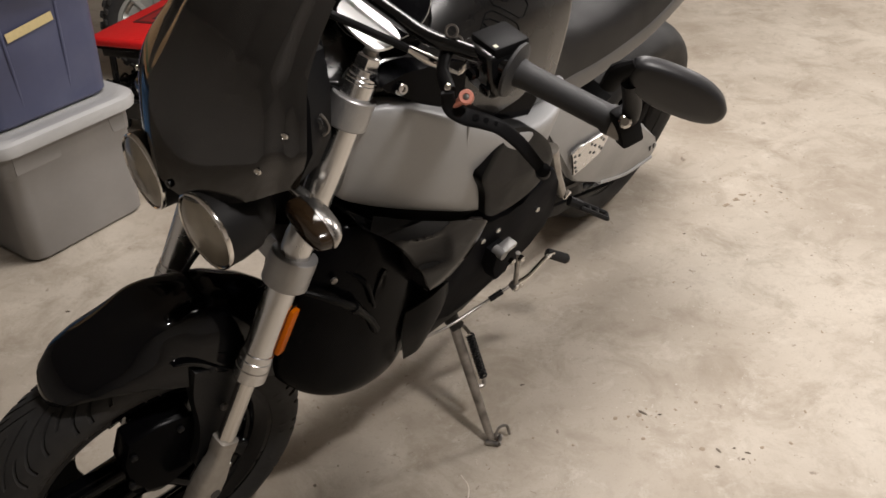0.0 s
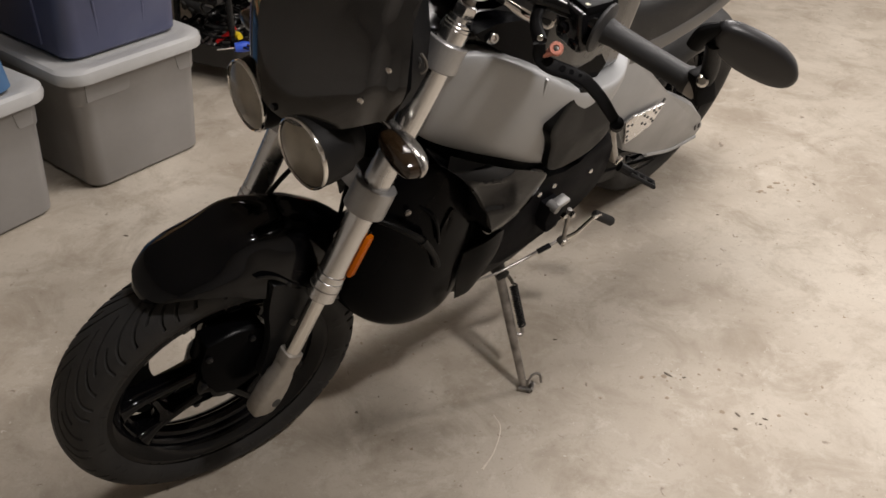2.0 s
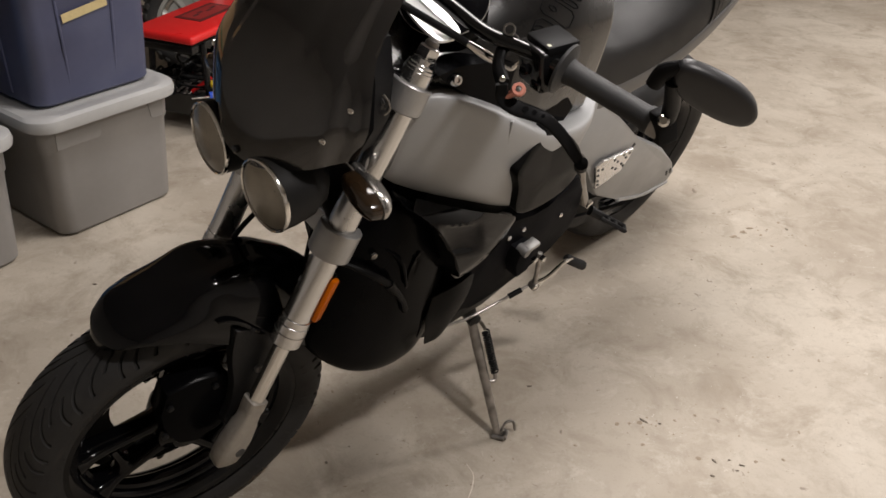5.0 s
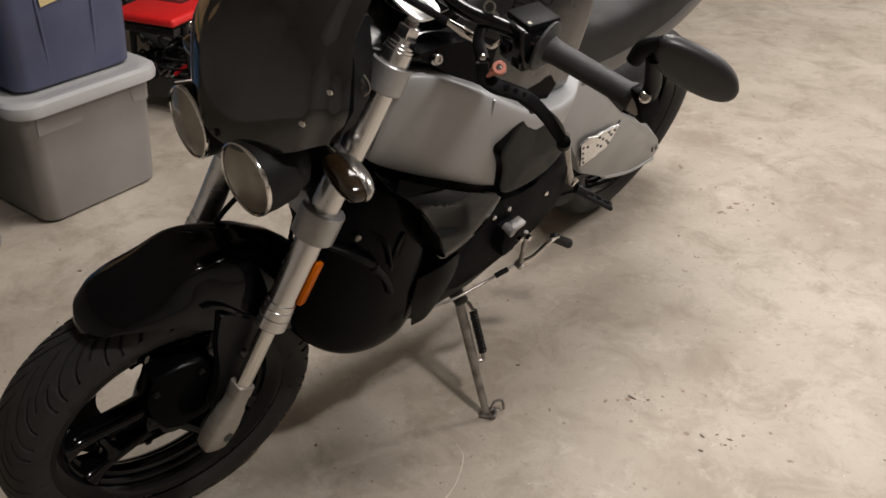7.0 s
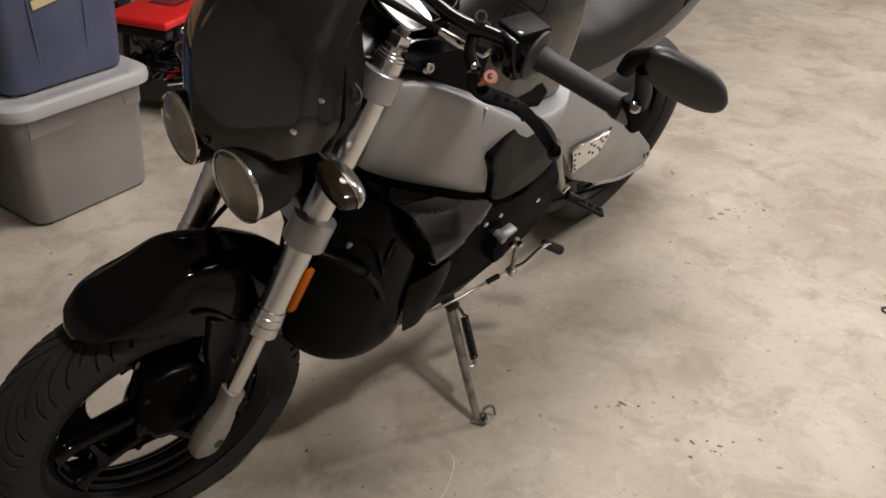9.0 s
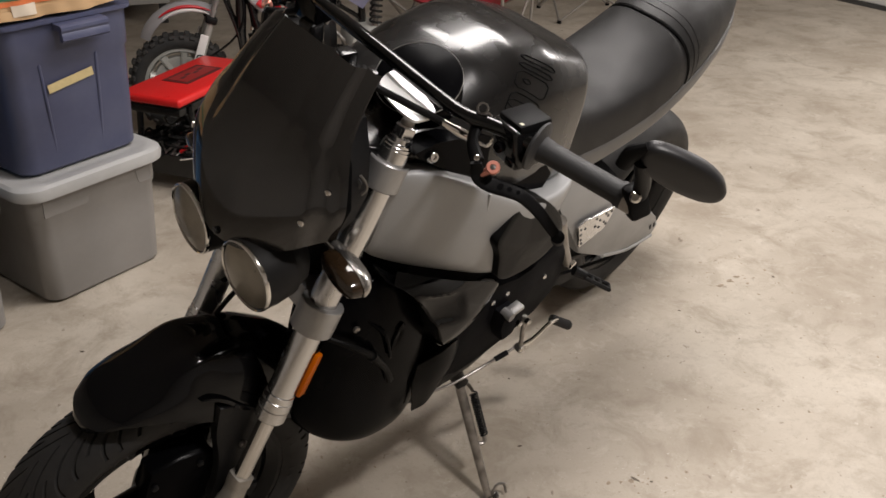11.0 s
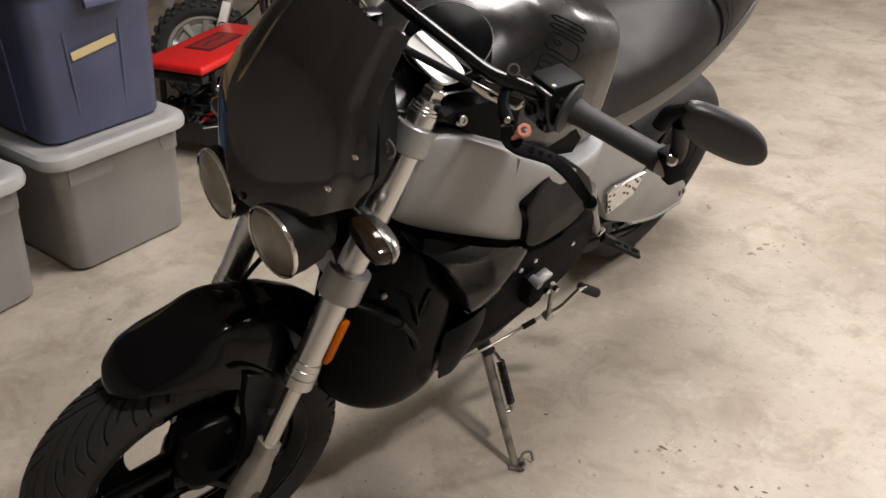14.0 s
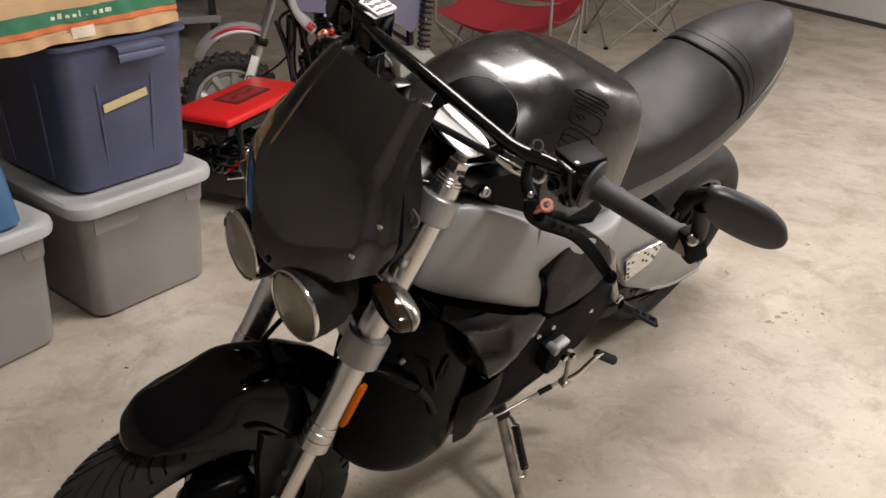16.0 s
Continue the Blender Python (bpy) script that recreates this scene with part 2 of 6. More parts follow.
def concrete():
    m = bpy.data.materials.new("concrete_floor")
    m.use_nodes = True
    n, link = m.node_tree.nodes, m.node_tree.links.new
    b = n["Principled BSDF"]
    co = n.new("ShaderNodeTexCoord")

    def cloud(size, detail=6, rough=0.55, distort=0.0):
        t = n.new("ShaderNodeTexNoise")
        t.inputs["Scale"].default_value, t.inputs["Detail"].default_value = size, detail
        t.inputs["Roughness"].default_value, t.inputs["Distortion"].default_value = rough, distort
        link(co.outputs["Object"], t.inputs["Vector"])
        return t.outputs["Fac"]

    def ramp(value, lo, hi):
        r = n.new("ShaderNodeMapRange")
        r.inputs[1].default_value, r.inputs[2].default_value = lo, hi
        link(value, r.inputs[0])
        return r.outputs[0]

    def blend(fac, amount, a, colour):
        s = n.new("ShaderNodeMath")
        s.operation = "MULTIPLY"
        s.inputs[1].default_value = amount
        link(fac, s.inputs[0])
        x = n.new("ShaderNodeMixRGB")
        link(s.outputs[0], x.inputs[0])
        x.inputs[2].default_value = (*colour, 1)
        if isinstance(a, tuple):
            x.inputs[1].default_value = (*a, 1)
        else:
            link(a, x.inputs[1])
        return x.outputs[0]

    c = blend(ramp(cloud(1.6, 4, 0.5, 0.6), 0.35, 0.65), 0.85, (0.385, 0.335, 0.272), (0.54, 0.487, 0.412))
    c = blend(ramp(cloud(5, 9, 0.70, 0.6), 0.47, 0.66), 0.72, c, (0.285, 0.238, 0.182))
    c = blend(ramp(cloud(22, 9, 0.74, 0.5), 0.52, 0.72), 0.5, c, (0.29, 0.245, 0.19))
    c = blend(ramp(cloud(11, 9, 0.75, 0.4), 0.54, 0.70), 0.6, c, (0.58, 0.535, 0.465))
    c = blend(ramp(cloud(34, 6, 0.6, 0.8), 0.655, 0.71), 0.8, c, (0.19, 0.15, 0.115))
    c = blend(ramp(cloud(150, 4, 0.6), 0.58, 0.72), 0.5, c, (0.32, 0.27, 0.21))
    c = blend(ramp(cloud(2.6, 8, 0.7, 0.8), 0.56, 0.74), 0.28, c, (0.27, 0.215, 0.155))
    c = blend(ramp(cloud(48, 3, 0.5, 2.5), 0.70, 0.76), 0.7, c, (0.66, 0.62, 0.55))
    link(c, b.inputs["Base Color"])
    r = n.new("ShaderNodeMapRange")
    r.inputs[1].default_value, r.inputs[2].default_value, r.inputs[3].default_value, r.inputs[4].default_value = 0.3, 0.7, 0.5, 0.75
    link(cloud(5), r.inputs[0])
    link(r.outputs[0], b.inputs["Roughness"])
    bn = n.new("ShaderNodeBump")
    bn.inputs["Strength"].default_value, bn.inputs["Distance"].default_value = 0.25, 0.003
    link(cloud(60, 8, 0.7), bn.inputs["Height"])
    link(bn.outputs[0], b.inputs["Normal"])
    return m


CONCRETE = concrete()


# ---- building helpers ----
def part(name, bm, mat, parent=None, label="", smooth=True, m=None):
    """Links a bmesh as one mesh object, under a thing or a part."""
    if m is not None:
        bm.transform(m)
    bmesh.ops.recalc_face_normals(bm, faces=bm.faces[:])
    me = bpy.data.meshes.new(name)
    bm.to_mesh(me)
    bm.free()
    if smooth:
        me.polygons.foreach_set("use_smooth", [True] * len(me.polygons))
        me.set_sharp_from_angle(angle=radians(32))
    me.materials.append(mat)
    ob = new(name, me)
    if parent is not None:
        ob.parent = parent
    if label:
        ob["label"] = label
    return ob


def thing(name, label, category, m=None, group="", kind=""):
    ob = new(name)
    if m is not None:
        ob.matrix_world = m
    return tagged(ob, label, category, group, kind)


def loft(rings, closed=True, cap=True):
    """A skin over rings that all have the same number of points."""
    bm = bmesh.new()
    vs = [[bm.verts.new(p) for p in ring] for ring in rings]
    k = len(rings[0])
    for a, b in zip(vs, vs[1:]):
        for i in range(k if closed else k - 1):
            bm.faces.new((a[i], a[(i + 1) % k], b[(i + 1) % k], b[i]))
    if cap and closed:
        bm.faces.new(vs[0][::-1])
        bm.faces.new(vs[-1])
    return bm


def thicken(bm, depth):
    """Gives a sheet a thickness."""
    bmesh.ops.recalc_face_normals(bm, faces=bm.faces[:])
    bmesh.ops.solidify(bm, geom=bm.faces[:], thickness=depth)
    return bm


def spline(points, n):
    """A smooth line through points, n steps from each to the next."""
    p = [Vector(q) for q in points]
    p = [2 * p[0] - p[1]] + p + [2 * p[-1] - p[-2]]
    out = []
    for i in range(1, len(p) - 2):
        for s in range(n):
            t = s / n
            out.append(0.5 * (2 * p[i] + (p[i + 1] - p[i - 1]) * t + (2 * p[i - 1] - 5 * p[i] + 4 * p[i + 1] - p[i + 2]) * t * t + (3 * p[i] - p[i - 1] - 3 * p[i + 1] + p[i + 2]) * t ** 3))
    return out + [p[-2]]


def tube(points, radius, n=6, seg=12, flat=1.0):
    """A round bar along a smooth line; radius may be a list, one for each point."""
    line = spline(points, n) if n > 1 else [Vector(q) for q in points]
    radii = radius if isinstance(radius, (list, tuple)) else [radius] * len(points)
    rings, up = [], None
    for i, q in enumerate(line):
        d = (line[min(i + 1, len(line) - 1)] - line[max(i - 1, 0)]).normalized()
        if up is None:
            up = d.orthogonal().normalized()
        up = (up - d * up.dot(d)).normalized()
        side = d.cross(up)
        f = i / max(1, n)
        j = min(int(f), len(radii) - 2)
        r = radii[j] + (radii[j + 1] - radii[j]) * (f - j)
        rings.append([q + r * (up * math.cos(a) + side * math.sin(a) * flat) for a in [2 * math.pi * k / seg for k in range(seg)]])
    return loft(rings)


def turned(profile, origin, axis, seg=32, cap=True):
    """A turned body: profile of (distance along axis, radius)."""
    axis = Vector(axis).normalized()
    u = axis.orthogonal().normalized()
    v = axis.cross(u)
    o = Vector(origin)
    rings = [[o + axis * d + max(r, 1e-4) * (u * math.cos(a) + v * math.sin(a)) for a in [2 * math.pi * k / seg for k in range(seg)]] for d, r in profile]
    return loft(rings, cap=cap)


def block(size, m=None, bevel=0.004, segments=2):
    bm = bmesh.new()
    bmesh.ops.create_cube(bm, size=1)
    bmesh.ops.scale(bm, vec=size, verts=bm.verts)
    if bevel:
        bmesh.ops.bevel(bm, geom=bm.edges[:], offset=bevel, segments=segments, affect="EDGES", profile=0.5)
    if m is not None:
        bm.transform(m)
    return bm


def plate(outline, axis, at, depth, bevel=0.003, rounding=0):
    """An outline of 2D points, made into a slab: axis is the slab's normal ('x', 'y' or 'z')."""
    pts = [Vector((*q, 0)) for q in outline]
    if rounding:
        pts = [q for q in spline(pts + [pts[0]], rounding)[:-1]]
    place = {"y": lambda a, b, d: (a, d, b), "z": lambda a, b, d: (a, b, d), "x": lambda a, b, d: (d, a, b)}[axis]
    bm = bmesh.new()
    lo = [bm.verts.new(place(q.x, q.y, at)) for q in pts]
    hi = [bm.verts.new(place(q.x, q.y, at + depth)) for q in pts]
    k = len(pts)
    bm.faces.new(lo[::-1])
    top = bm.faces.new(hi)
    for i in range(k):
        bm.faces.new((lo[i], lo[(i + 1) % k], hi[(i + 1) % k], hi[i]))
    if bevel:
        bmesh.ops.bevel(bm, geom=list(top.edges), offset=bevel, segments=2, affect="EDGES", profile=0.5)
    return bm


def join(*bms):
    out = bms[0]
    for bm in bms[1:]:
        me = bpy.data.meshes.new("join")
        bm.to_mesh(me)
        bm.free()
        out.from_mesh(me)
        bpy.data.meshes.remove(me)
    return out


def oval(cx, cy, a, b, n=24, power=2.0):
    """Points of a superellipse."""
    out = []
    for k in range(n):
        t = 2 * math.pi * k / n
        c, s = math.cos(t), math.sin(t)
        out.append((cx + a * math.copysign(abs(c) ** (2 / power), c), cy + b * math.copysign(abs(s) ** (2 / power), s)))
    return out


# ---- the room ----
# a runs along the garage door, b points towards it
A_DIR, B_DIR = Vector((0.517, -0.856, 0)), Vector((0.856, 0.517, 0))
A0, A1, B0, B1, HIGH = -8.2, 3.2, -3.0, 6.05, 2.62


def room(a, b, z):
    return A_DIR * a + B_DIR * b + Vector((0, 0, z))


def slab(a0, a1, b0, b1, z0, z1):
    bm = bmesh.new()
    v = [bm.verts.new(room(a, b, z)) for z in (z0, z1) for a, b in ((a0, b0), (a1, b0), (a1, b1), (a0, b1))]
    for f in ((0, 1, 2, 3), (4, 5, 6, 7), (0, 1, 5, 4), (1, 2, 6, 5), (2, 3, 7, 6), (3, 0, 4, 7)):
        bm.faces.new([v[i] for i in f])
    return bm


def build_room():
    tagged(part("floor", slab(A0 - 0.2, A1 + 0.2, B0 - 0.2, B1 + 0.3, -0.15, 0), CONCRETE, smooth=False), "worn stained bare concrete garage floor", "floor", kind="structure")
    tagged(part("ceiling", slab(A0 - 0.2, A1 + 0.2, B0 - 0.2, B1 + 0.3, HIGH, HIGH + 0.15), CEILING_PAINT, smooth=False), "plain white painted garage ceiling", "ceiling", kind="structure")
    tagged(part("wall_west", slab(A0 - 0.2, A0, B0 - 0.2, B1 + 0.3, 0, HIGH), WALL_PAINT, smooth=False), "plain pale painted garage wall", "wall", kind="structure")
    tagged(part("wall_east", slab(A1, A1 + 0.2, B0 - 0.2, B1 + 0.3, 0, HIGH), WALL_PAINT, smooth=False), "plain pale painted garage wall", "wall", kind="structure")
    tagged(part("wall_south", slab(A0, A1, B0 - 0.2, B0, 0, HIGH), WALL_PAINT, smooth=False), "plain pale painted garage wall", "wall", kind="structure")
    tagged(part("wall_north", slab(A0, A1, B1 + 0.1, B1 + 0.3, 0, HIGH), WALL_PAINT, smooth=False), "plain pale wall behind the garage door", "wall", kind="structure")
    door = thing("door_1", "white ribbed sectional garage door, closed", "garage door", kind="structure")
    for i in range(4):
        bm = slab(-8.0, 2.8, B1, B1 + 0.05, 0.03 + i * 0.53, 0.03 + i * 0.53 + 0.522)
        bmesh.ops.bevel(bm, geom=bm.edges[:], offset=0.008, segments=2, affect="EDGES")
        part("panel", bm, DOOR_PAINT, door)
    part("bottom_seal", slab(-8.0, 2.8, B1 - 0.012, B1 + 0.05, 0.0, 0.026), SEAL_GREY, door, "dark rubber bottom seal", smooth=False)


build_room()

# ---- the motorcycle: x forward, y to its left, z up, leaning on its stand ----
HEADING, LEANING, STEER = radians(48.18), radians(15.5), radians(-5.0)
FORE = Vector((-math.cos(HEADING), -math.sin(HEADING), 0))
SIDE0 = Vector((math.sin(HEADING), -math.cos(HEADING), 0))
SIDE = SIDE0 * math.cos(LEANING) - Vector((0, 0, math.sin(LEANING)))
UP = SIDE0 * math.sin(LEANING) + Vector((0, 0, math.cos(LEANING)))
BIKE = Matrix((FORE, SIDE, UP)).transposed().to_4x4()
BIKE.translation = (0.2759, 2.1633, 0.0)
RAKE = radians(21)
S_UP, S_FWD = Vector((-math.sin(RAKE), 0, math.cos(RAKE))), Vector((math.cos(RAKE), 0, math.sin(RAKE)))
S_FOOT = Vector((1.403, 0, 0))
TURN_FRONT = Matrix.Translation(S_FOOT) @ Matrix.Rotation(STEER, 4, S_UP) @ Matrix.Translation(-S_FOOT)
AXLE = Vector((1.32, 0, 0.297))
LEG = 0.120
HUB = Vector((1.344, -0.012, 0.297))
TURN_WHEEL = TURN_FRONT @ Matrix.Translation(HUB) @ Matrix.Rotation(radians(-4.5), 4, "Z") @ Matrix.Translation(-AXLE)


def at_leg(s, o=0.0, y=LEG):
    """A place along the fork: s up from the axle, o ahead of the leg, y to the left."""
    return AXLE + S_UP * s + S_FWD * o + Vector((0, y, 0))


def tyre_mesh(centre, profile, seg):
    """A tyre round the y axis; profile is (y, radius) from one bead to the other."""
    line = [(v.x, v.y) for v in spline([(a, b, 0) for a, b in profile], 6)]
    n = len(line)
    rings = []
    for k in range(seg):
        th = 2 * math.pi * k / seg
        ring = []
        for i, (y, r) in enumerate(line):
            ring.append((centre[0] + r * math.cos(th), centre[1] + y, centre[2] + r * math.sin(th)))
        rings.append(ring)
    verts = [p for ring in rings for p in ring]
    faces = []
    for k in range(seg):
        for i in range(n - 1):
            a, b = k * n + i, ((k + 1) % seg) * n + i
            faces.append((a, a + 1, b + 1, b))
    me = bpy.data.meshes.new("tyre")
    me.from_pydata(verts, [], faces)
    bm = bmesh.new()
    bm.from_mesh(me)
    bpy.data.meshes.remove(me)
    return bm


def grooved_tyre(centre, profile, pitches=15, per=56):
    """A road tyre whose mesh follows its slanted grooves, so that their edges stay clean."""
    line = [(v.x, v.y) for v in spline([(a, b, 0) for a, b in profile], 6)]
    n, seg = len(line), pitches * per
    cuts = ((0, 0.002, 0.060), (17, 0.026, 0.058), (29, 0.008, 0.046), (43, 0.034, 0.060))
    verts, faces = [], []
    for k in range(seg):
        for y, r in line:
            a = abs(y)
            th = 2 * math.pi * k / seg - 14 * a + 105 * a * a
            j = (k + (per // 2 if y < 0 else 0)) % per
            deep = 0.0
            for start, lo, hi in cuts:
                d = min((j - start) % per, (start - j) % per)
                if d <= 1 and lo < a < hi and r > 0.24:
                    deep = 0.011 if d == 0 else 0.008
            r -= deep
            verts.append((centre[0] + r * math.cos(th), centre[1] + y, centre[2] + r * math.sin(th)))
    for k in range(seg):
        for i in range(n - 1):
            p, q = k * n + i, ((k + 1) % seg) * n + i
            faces.append((p, p + 1, q + 1, q))
    me = bpy.data.meshes.new("tyre")
    me.from_pydata(verts, [], faces)
    bm = bmesh.new()
    bm.from_mesh(me)
    bpy.data.meshes.remove(me)
    return bm


def ring_body(profile, centre, seg=64):
    """A closed ring round the y axis, from a closed outline of (y, radius)."""
    return turned(list(profile) + [profile[0]], centre, (0, 1, 0), seg, cap=False)


def build_wheel(bike, name, centre, tyre_r, rim_r, half, m, front):
    c = Vector(centre)
    rim = part(name, ring_body([(-half * 0.9, rim_r + 0.010), (-half * 0.92, rim_r - 0.006), (-half * 0.86, rim_r - 0.0112), (-half * 0.78, rim_r - 0.0168), (-half * 0.7, rim_r - 0.0215), (-half * 0.62, rim_r - 0.0252), (-half * 0.54, rim_r - 0.0272), (-half * 0.46, rim_r - 0.0285), (-half * 0.42, rim_r - 0.0315), (-half * 0.36, rim_r - 0.034), (-half * 0.28, rim_r - 0.0358), (-half * 0.2, rim_r - 0.0368), (-half * 0.16, rim_r - 0.0395), (-half * 0.12, rim_r - 0.043), (half * 0.12, rim_r - 0.043), (half * 0.16, rim_r - 0.0395), (half * 0.2, rim_r - 0.0368), (half * 0.28, rim_r - 0.0358), (half * 0.36, rim_r - 0.034), (half * 0.42, rim_r - 0.0315), (half * 0.46, rim_r - 0.0285), (half * 0.54, rim_r - 0.0272), (half * 0.62, rim_r - 0.0252), (half * 0.7, rim_r - 0.0215), (half * 0.78, rim_r - 0.0168), (half * 0.86, rim_r - 0.0112), (half * 0.92, rim_r - 0.006), (half * 0.9, rim_r + 0.010), (half * 0.5, rim_r), (-half * 0.5, rim_r)], c, 96), GLOSS_BLACK, bike, "gloss black cast wheel rim", m=m)
    w, r0, r1 = half * 1.15, rim_r + 0.004, tyre_r
    h = r1 - r0
    prof = [(-w * 0.80, r0), (-w * 0.95, r0 + h * 0.2), (-w, r0 + h * 0.42), (-w * 0.90, r0 + h * 0.68), (-w * 0.60, r0 + h * 0.88), (-w * 0.3, r0 + h * 0.97), (0, r1)]
    prof = prof + [(-a, b) for a, b in prof[-2::-1]]
    part("tyre", grooved_tyre(c, prof) if front else tyre_mesh(c, prof, 240), RUBBER, rim, "black rubber road tyre with slanted grooves", m=m)
    part("hub", turned([(-0.06, 0.001), (-0.06, 0.03), (-0.03, 0.050), (0.02, 0.054), (0.034, 0.050), (0.042, 0.036), (0.05, 0.030), (0.052, 0.012), (0.054, 0.001)], c, (0, 1, 0)), GLOSS_BLACK, rim, m=m)
    # three pairs of spokes, each pair tied by a short web
    def beam(name_, ends, wide, deep):
        a, b = ends
        d = (b - a).normalized()
        g = d.cross(Vector((0, 1, 0)))
        rings = []
        for f, kw, kd in ((0, 1.25, 1.15), (0.15, 1.0, 1.0), (0.55, 0.9, 0.92), (0.8, 1.05, 1.0), (0.93, 1.6, 1.25), (1.0, 2.2, 1.4)):
            rings.append([a + (b - a) * f + g * (wide * kw * u) + Vector((0, deep * kd * v, 0)) for u, v in oval(0, 0, 1, 1, 20, 2.8)])
        fine = [spline([r[i] for r in rings], 4) for i in range(20)]
        part(name_, loft([[fine[i][j] for i in range(20)] for j in range(len(fine[0]))]), GLOSS_BLACK, rim, m=m)

    def spot(deg, r):
        return c + Vector((math.cos(radians(deg)) * r, 0, math.sin(radians(deg)) * r))
    for k in range(3):
        mid = 341 + 120 * k
        for s in (1, -1):
            beam("spoke", (spot(mid + 52 * s, 0.036), spot(mid + 17 * s, rim_r - 0.030)), 0.0125, 0.024)
        beam("spoke_web", (spot(mid + 16, 0.128), spot(mid - 16, 0.128)), 0.010, 0.016)
    return rim


def build_fork(bike, m):
    for s in (1, -1):
        y = LEG * s
        o = at_leg(0, 0, y)
        tube_ = part("fork_tube", turned([(0.281, 0.0165), (0.281, 0.0245), (0.284, 0.0272), (0.3225, 0.0272), (0.3235, 0.0258), (0.336, 0.0258), (0.337, 0.0240), (0.60, 0.0238), (0.796, 0.0238), (0.798, 0.020)], o, S_UP, 40), ALUMINIUM, bike, "brushed aluminium fork tube", m=m)
        part("retaining_groove", ring_at(o, 0.306, 0.0275, 0.0012), STEEL, tube_, m=m)
        part("cap_nut", turned([(0.794, 0.0228), (0.801, 0.0228), (0.8025, 0.0215), (0.806, 0.0215), (0.8075, 0.0185), (0.815, 0.0185), (0.8165, 0.0155)], o, S_UP, 24), ALUMINIUM, tube_, "bright fork cap nut", m=m)
        part("hexagon", turned([(0.815, 0.0170), (0.8165, 0.0178), (0.832, 0.0178), (0.8335, 0.0165), (0.835, 0.013)], o, S_UP, 6), ALUMINIUM, tube_, m=m)
        part("adjuster", turned([(0.833, 0.0105), (0.840, 0.0105), (0.842, 0.009), (0.843, 0.005), (0.840, 0.004)], o, S_UP, 16), STEEL, tube_, m=m)
        part("stanchion", turned([(0.13, 0.0150), (0.29, 0.0150)], o, S_UP, 32), CHROME, bike, "polished fork stanchion", m=m)
        part("upper_clamp", turned([(0.732, 0.0235), (0.732, 0.0305), (0.734, 0.0322), (0.774, 0.0322), (0.776, 0.0305), (0.776, 0.0235)], o, S_UP, 40, cap=False), CAST_SILVER, bike, "cast silver upper fork clamp", m=m)
        part("lower_clamp", turned([(0.466, 0.0235), (0.466, 0.0345), (0.4675, 0.0360), (0.5165, 0.0360), (0.518, 0.0345), (0.518, 0.0235)], o, S_UP, 40, cap=False), CAST_SILVER, bike, "cast silver lower fork clamp", m=m)
        lug = part("axle_lug", fork_lug(y), LUG_METAL, bike, "cast silver axle clamp", m=m)
        # Dark disc stands for the shade inside the axle hole.
        part("axle_hole_shade", turned([(0, 0.0095), (0.0012, 0.0095), (0.0012, 0.0065), (0.0008, 0.001)], at_leg(0.036, -0.004, y + 0.0193 * s), (0, s, 0), 16), INK_AND_HOLE, lug, "black disc for the shaded axle hole", m=m)
        part("pinch_bolt", turned([(0, 0.006), (0.008, 0.006), (0.009, 0.004)], at_leg(0.078, -0.024, y), (-1, 0.1 * s, 0), 8), STEEL, lug, m=m)
        face = (at_leg(0.383, -0.021, y + 0.020 * s), at_leg(0.383, -0.017, y + 0.013 * s))
        turn_ = Matrix((S_FWD, Vector((0, 1, 0)), S_UP)).transposed().to_4x4()
        back = part("reflector", block((0.021, 0.013, 0.086), Matrix.Translation(face[0]) @ turn_ @ pose(0, 0, 0, 0, 0, 20 * s), 0.0045), AMBER if s > 0 else DARK_RED, bike, "amber side reflector" if s > 0 else "dark red-brown side reflector", m=m)
        part("reflector_back", block((0.030, 0.012, 0.094), Matrix.Translation(face[1]) @ turn_ @ pose(0, 0, 0, 0, 0, 20 * s), 0.003), MATT_BLACK, back, "black backing", m=m)
    part("lower_yoke", plate([(LEG + 0.01, 0.012), (LEG + 0.01, -0.025), (0.06, -0.07), (-0.06, -0.07), (-LEG - 0.01, -0.025), (-LEG - 0.01, 0.012), (0, 0.0)], "z", 0.480, 0.036, 0.006), CAST_SILVER, bike, "cast silver lower yoke", m=m @ yoke_frame())
    part("upper_yoke", plate([(LEG + 0.01, 0.026), (LEG + 0.01, -0.02), (0.06, -0.08), (-0.06, -0.08), (-LEG - 0.01, -0.02), (-LEG - 0.01, 0.026), (0, 0.035)], "z", 0.742, 0.035, 0.006), MATT_BLACK, bike, "black upper yoke", m=m @ yoke_frame())
    part("steering_head", turned([(0.475, 0.03), (0.475, 0.045), (0.80, 0.045), (0.80, 0.03)], AXLE - S_FWD * 0.045, S_UP, 24), MATT_BLACK, bike, m=m)


def yoke_frame():
    f = Matrix((Vector((0, 1, 0)), S_FWD, S_UP)).transposed().to_4x4()
    f.translation = AXLE
    return f


def ring_at(o, s, r, w):
    return turned([(s - w, r - 0.002), (s - w, r), (s + w, r), (s + w, r - 0.002)], o, S_UP, 32, cap=False)


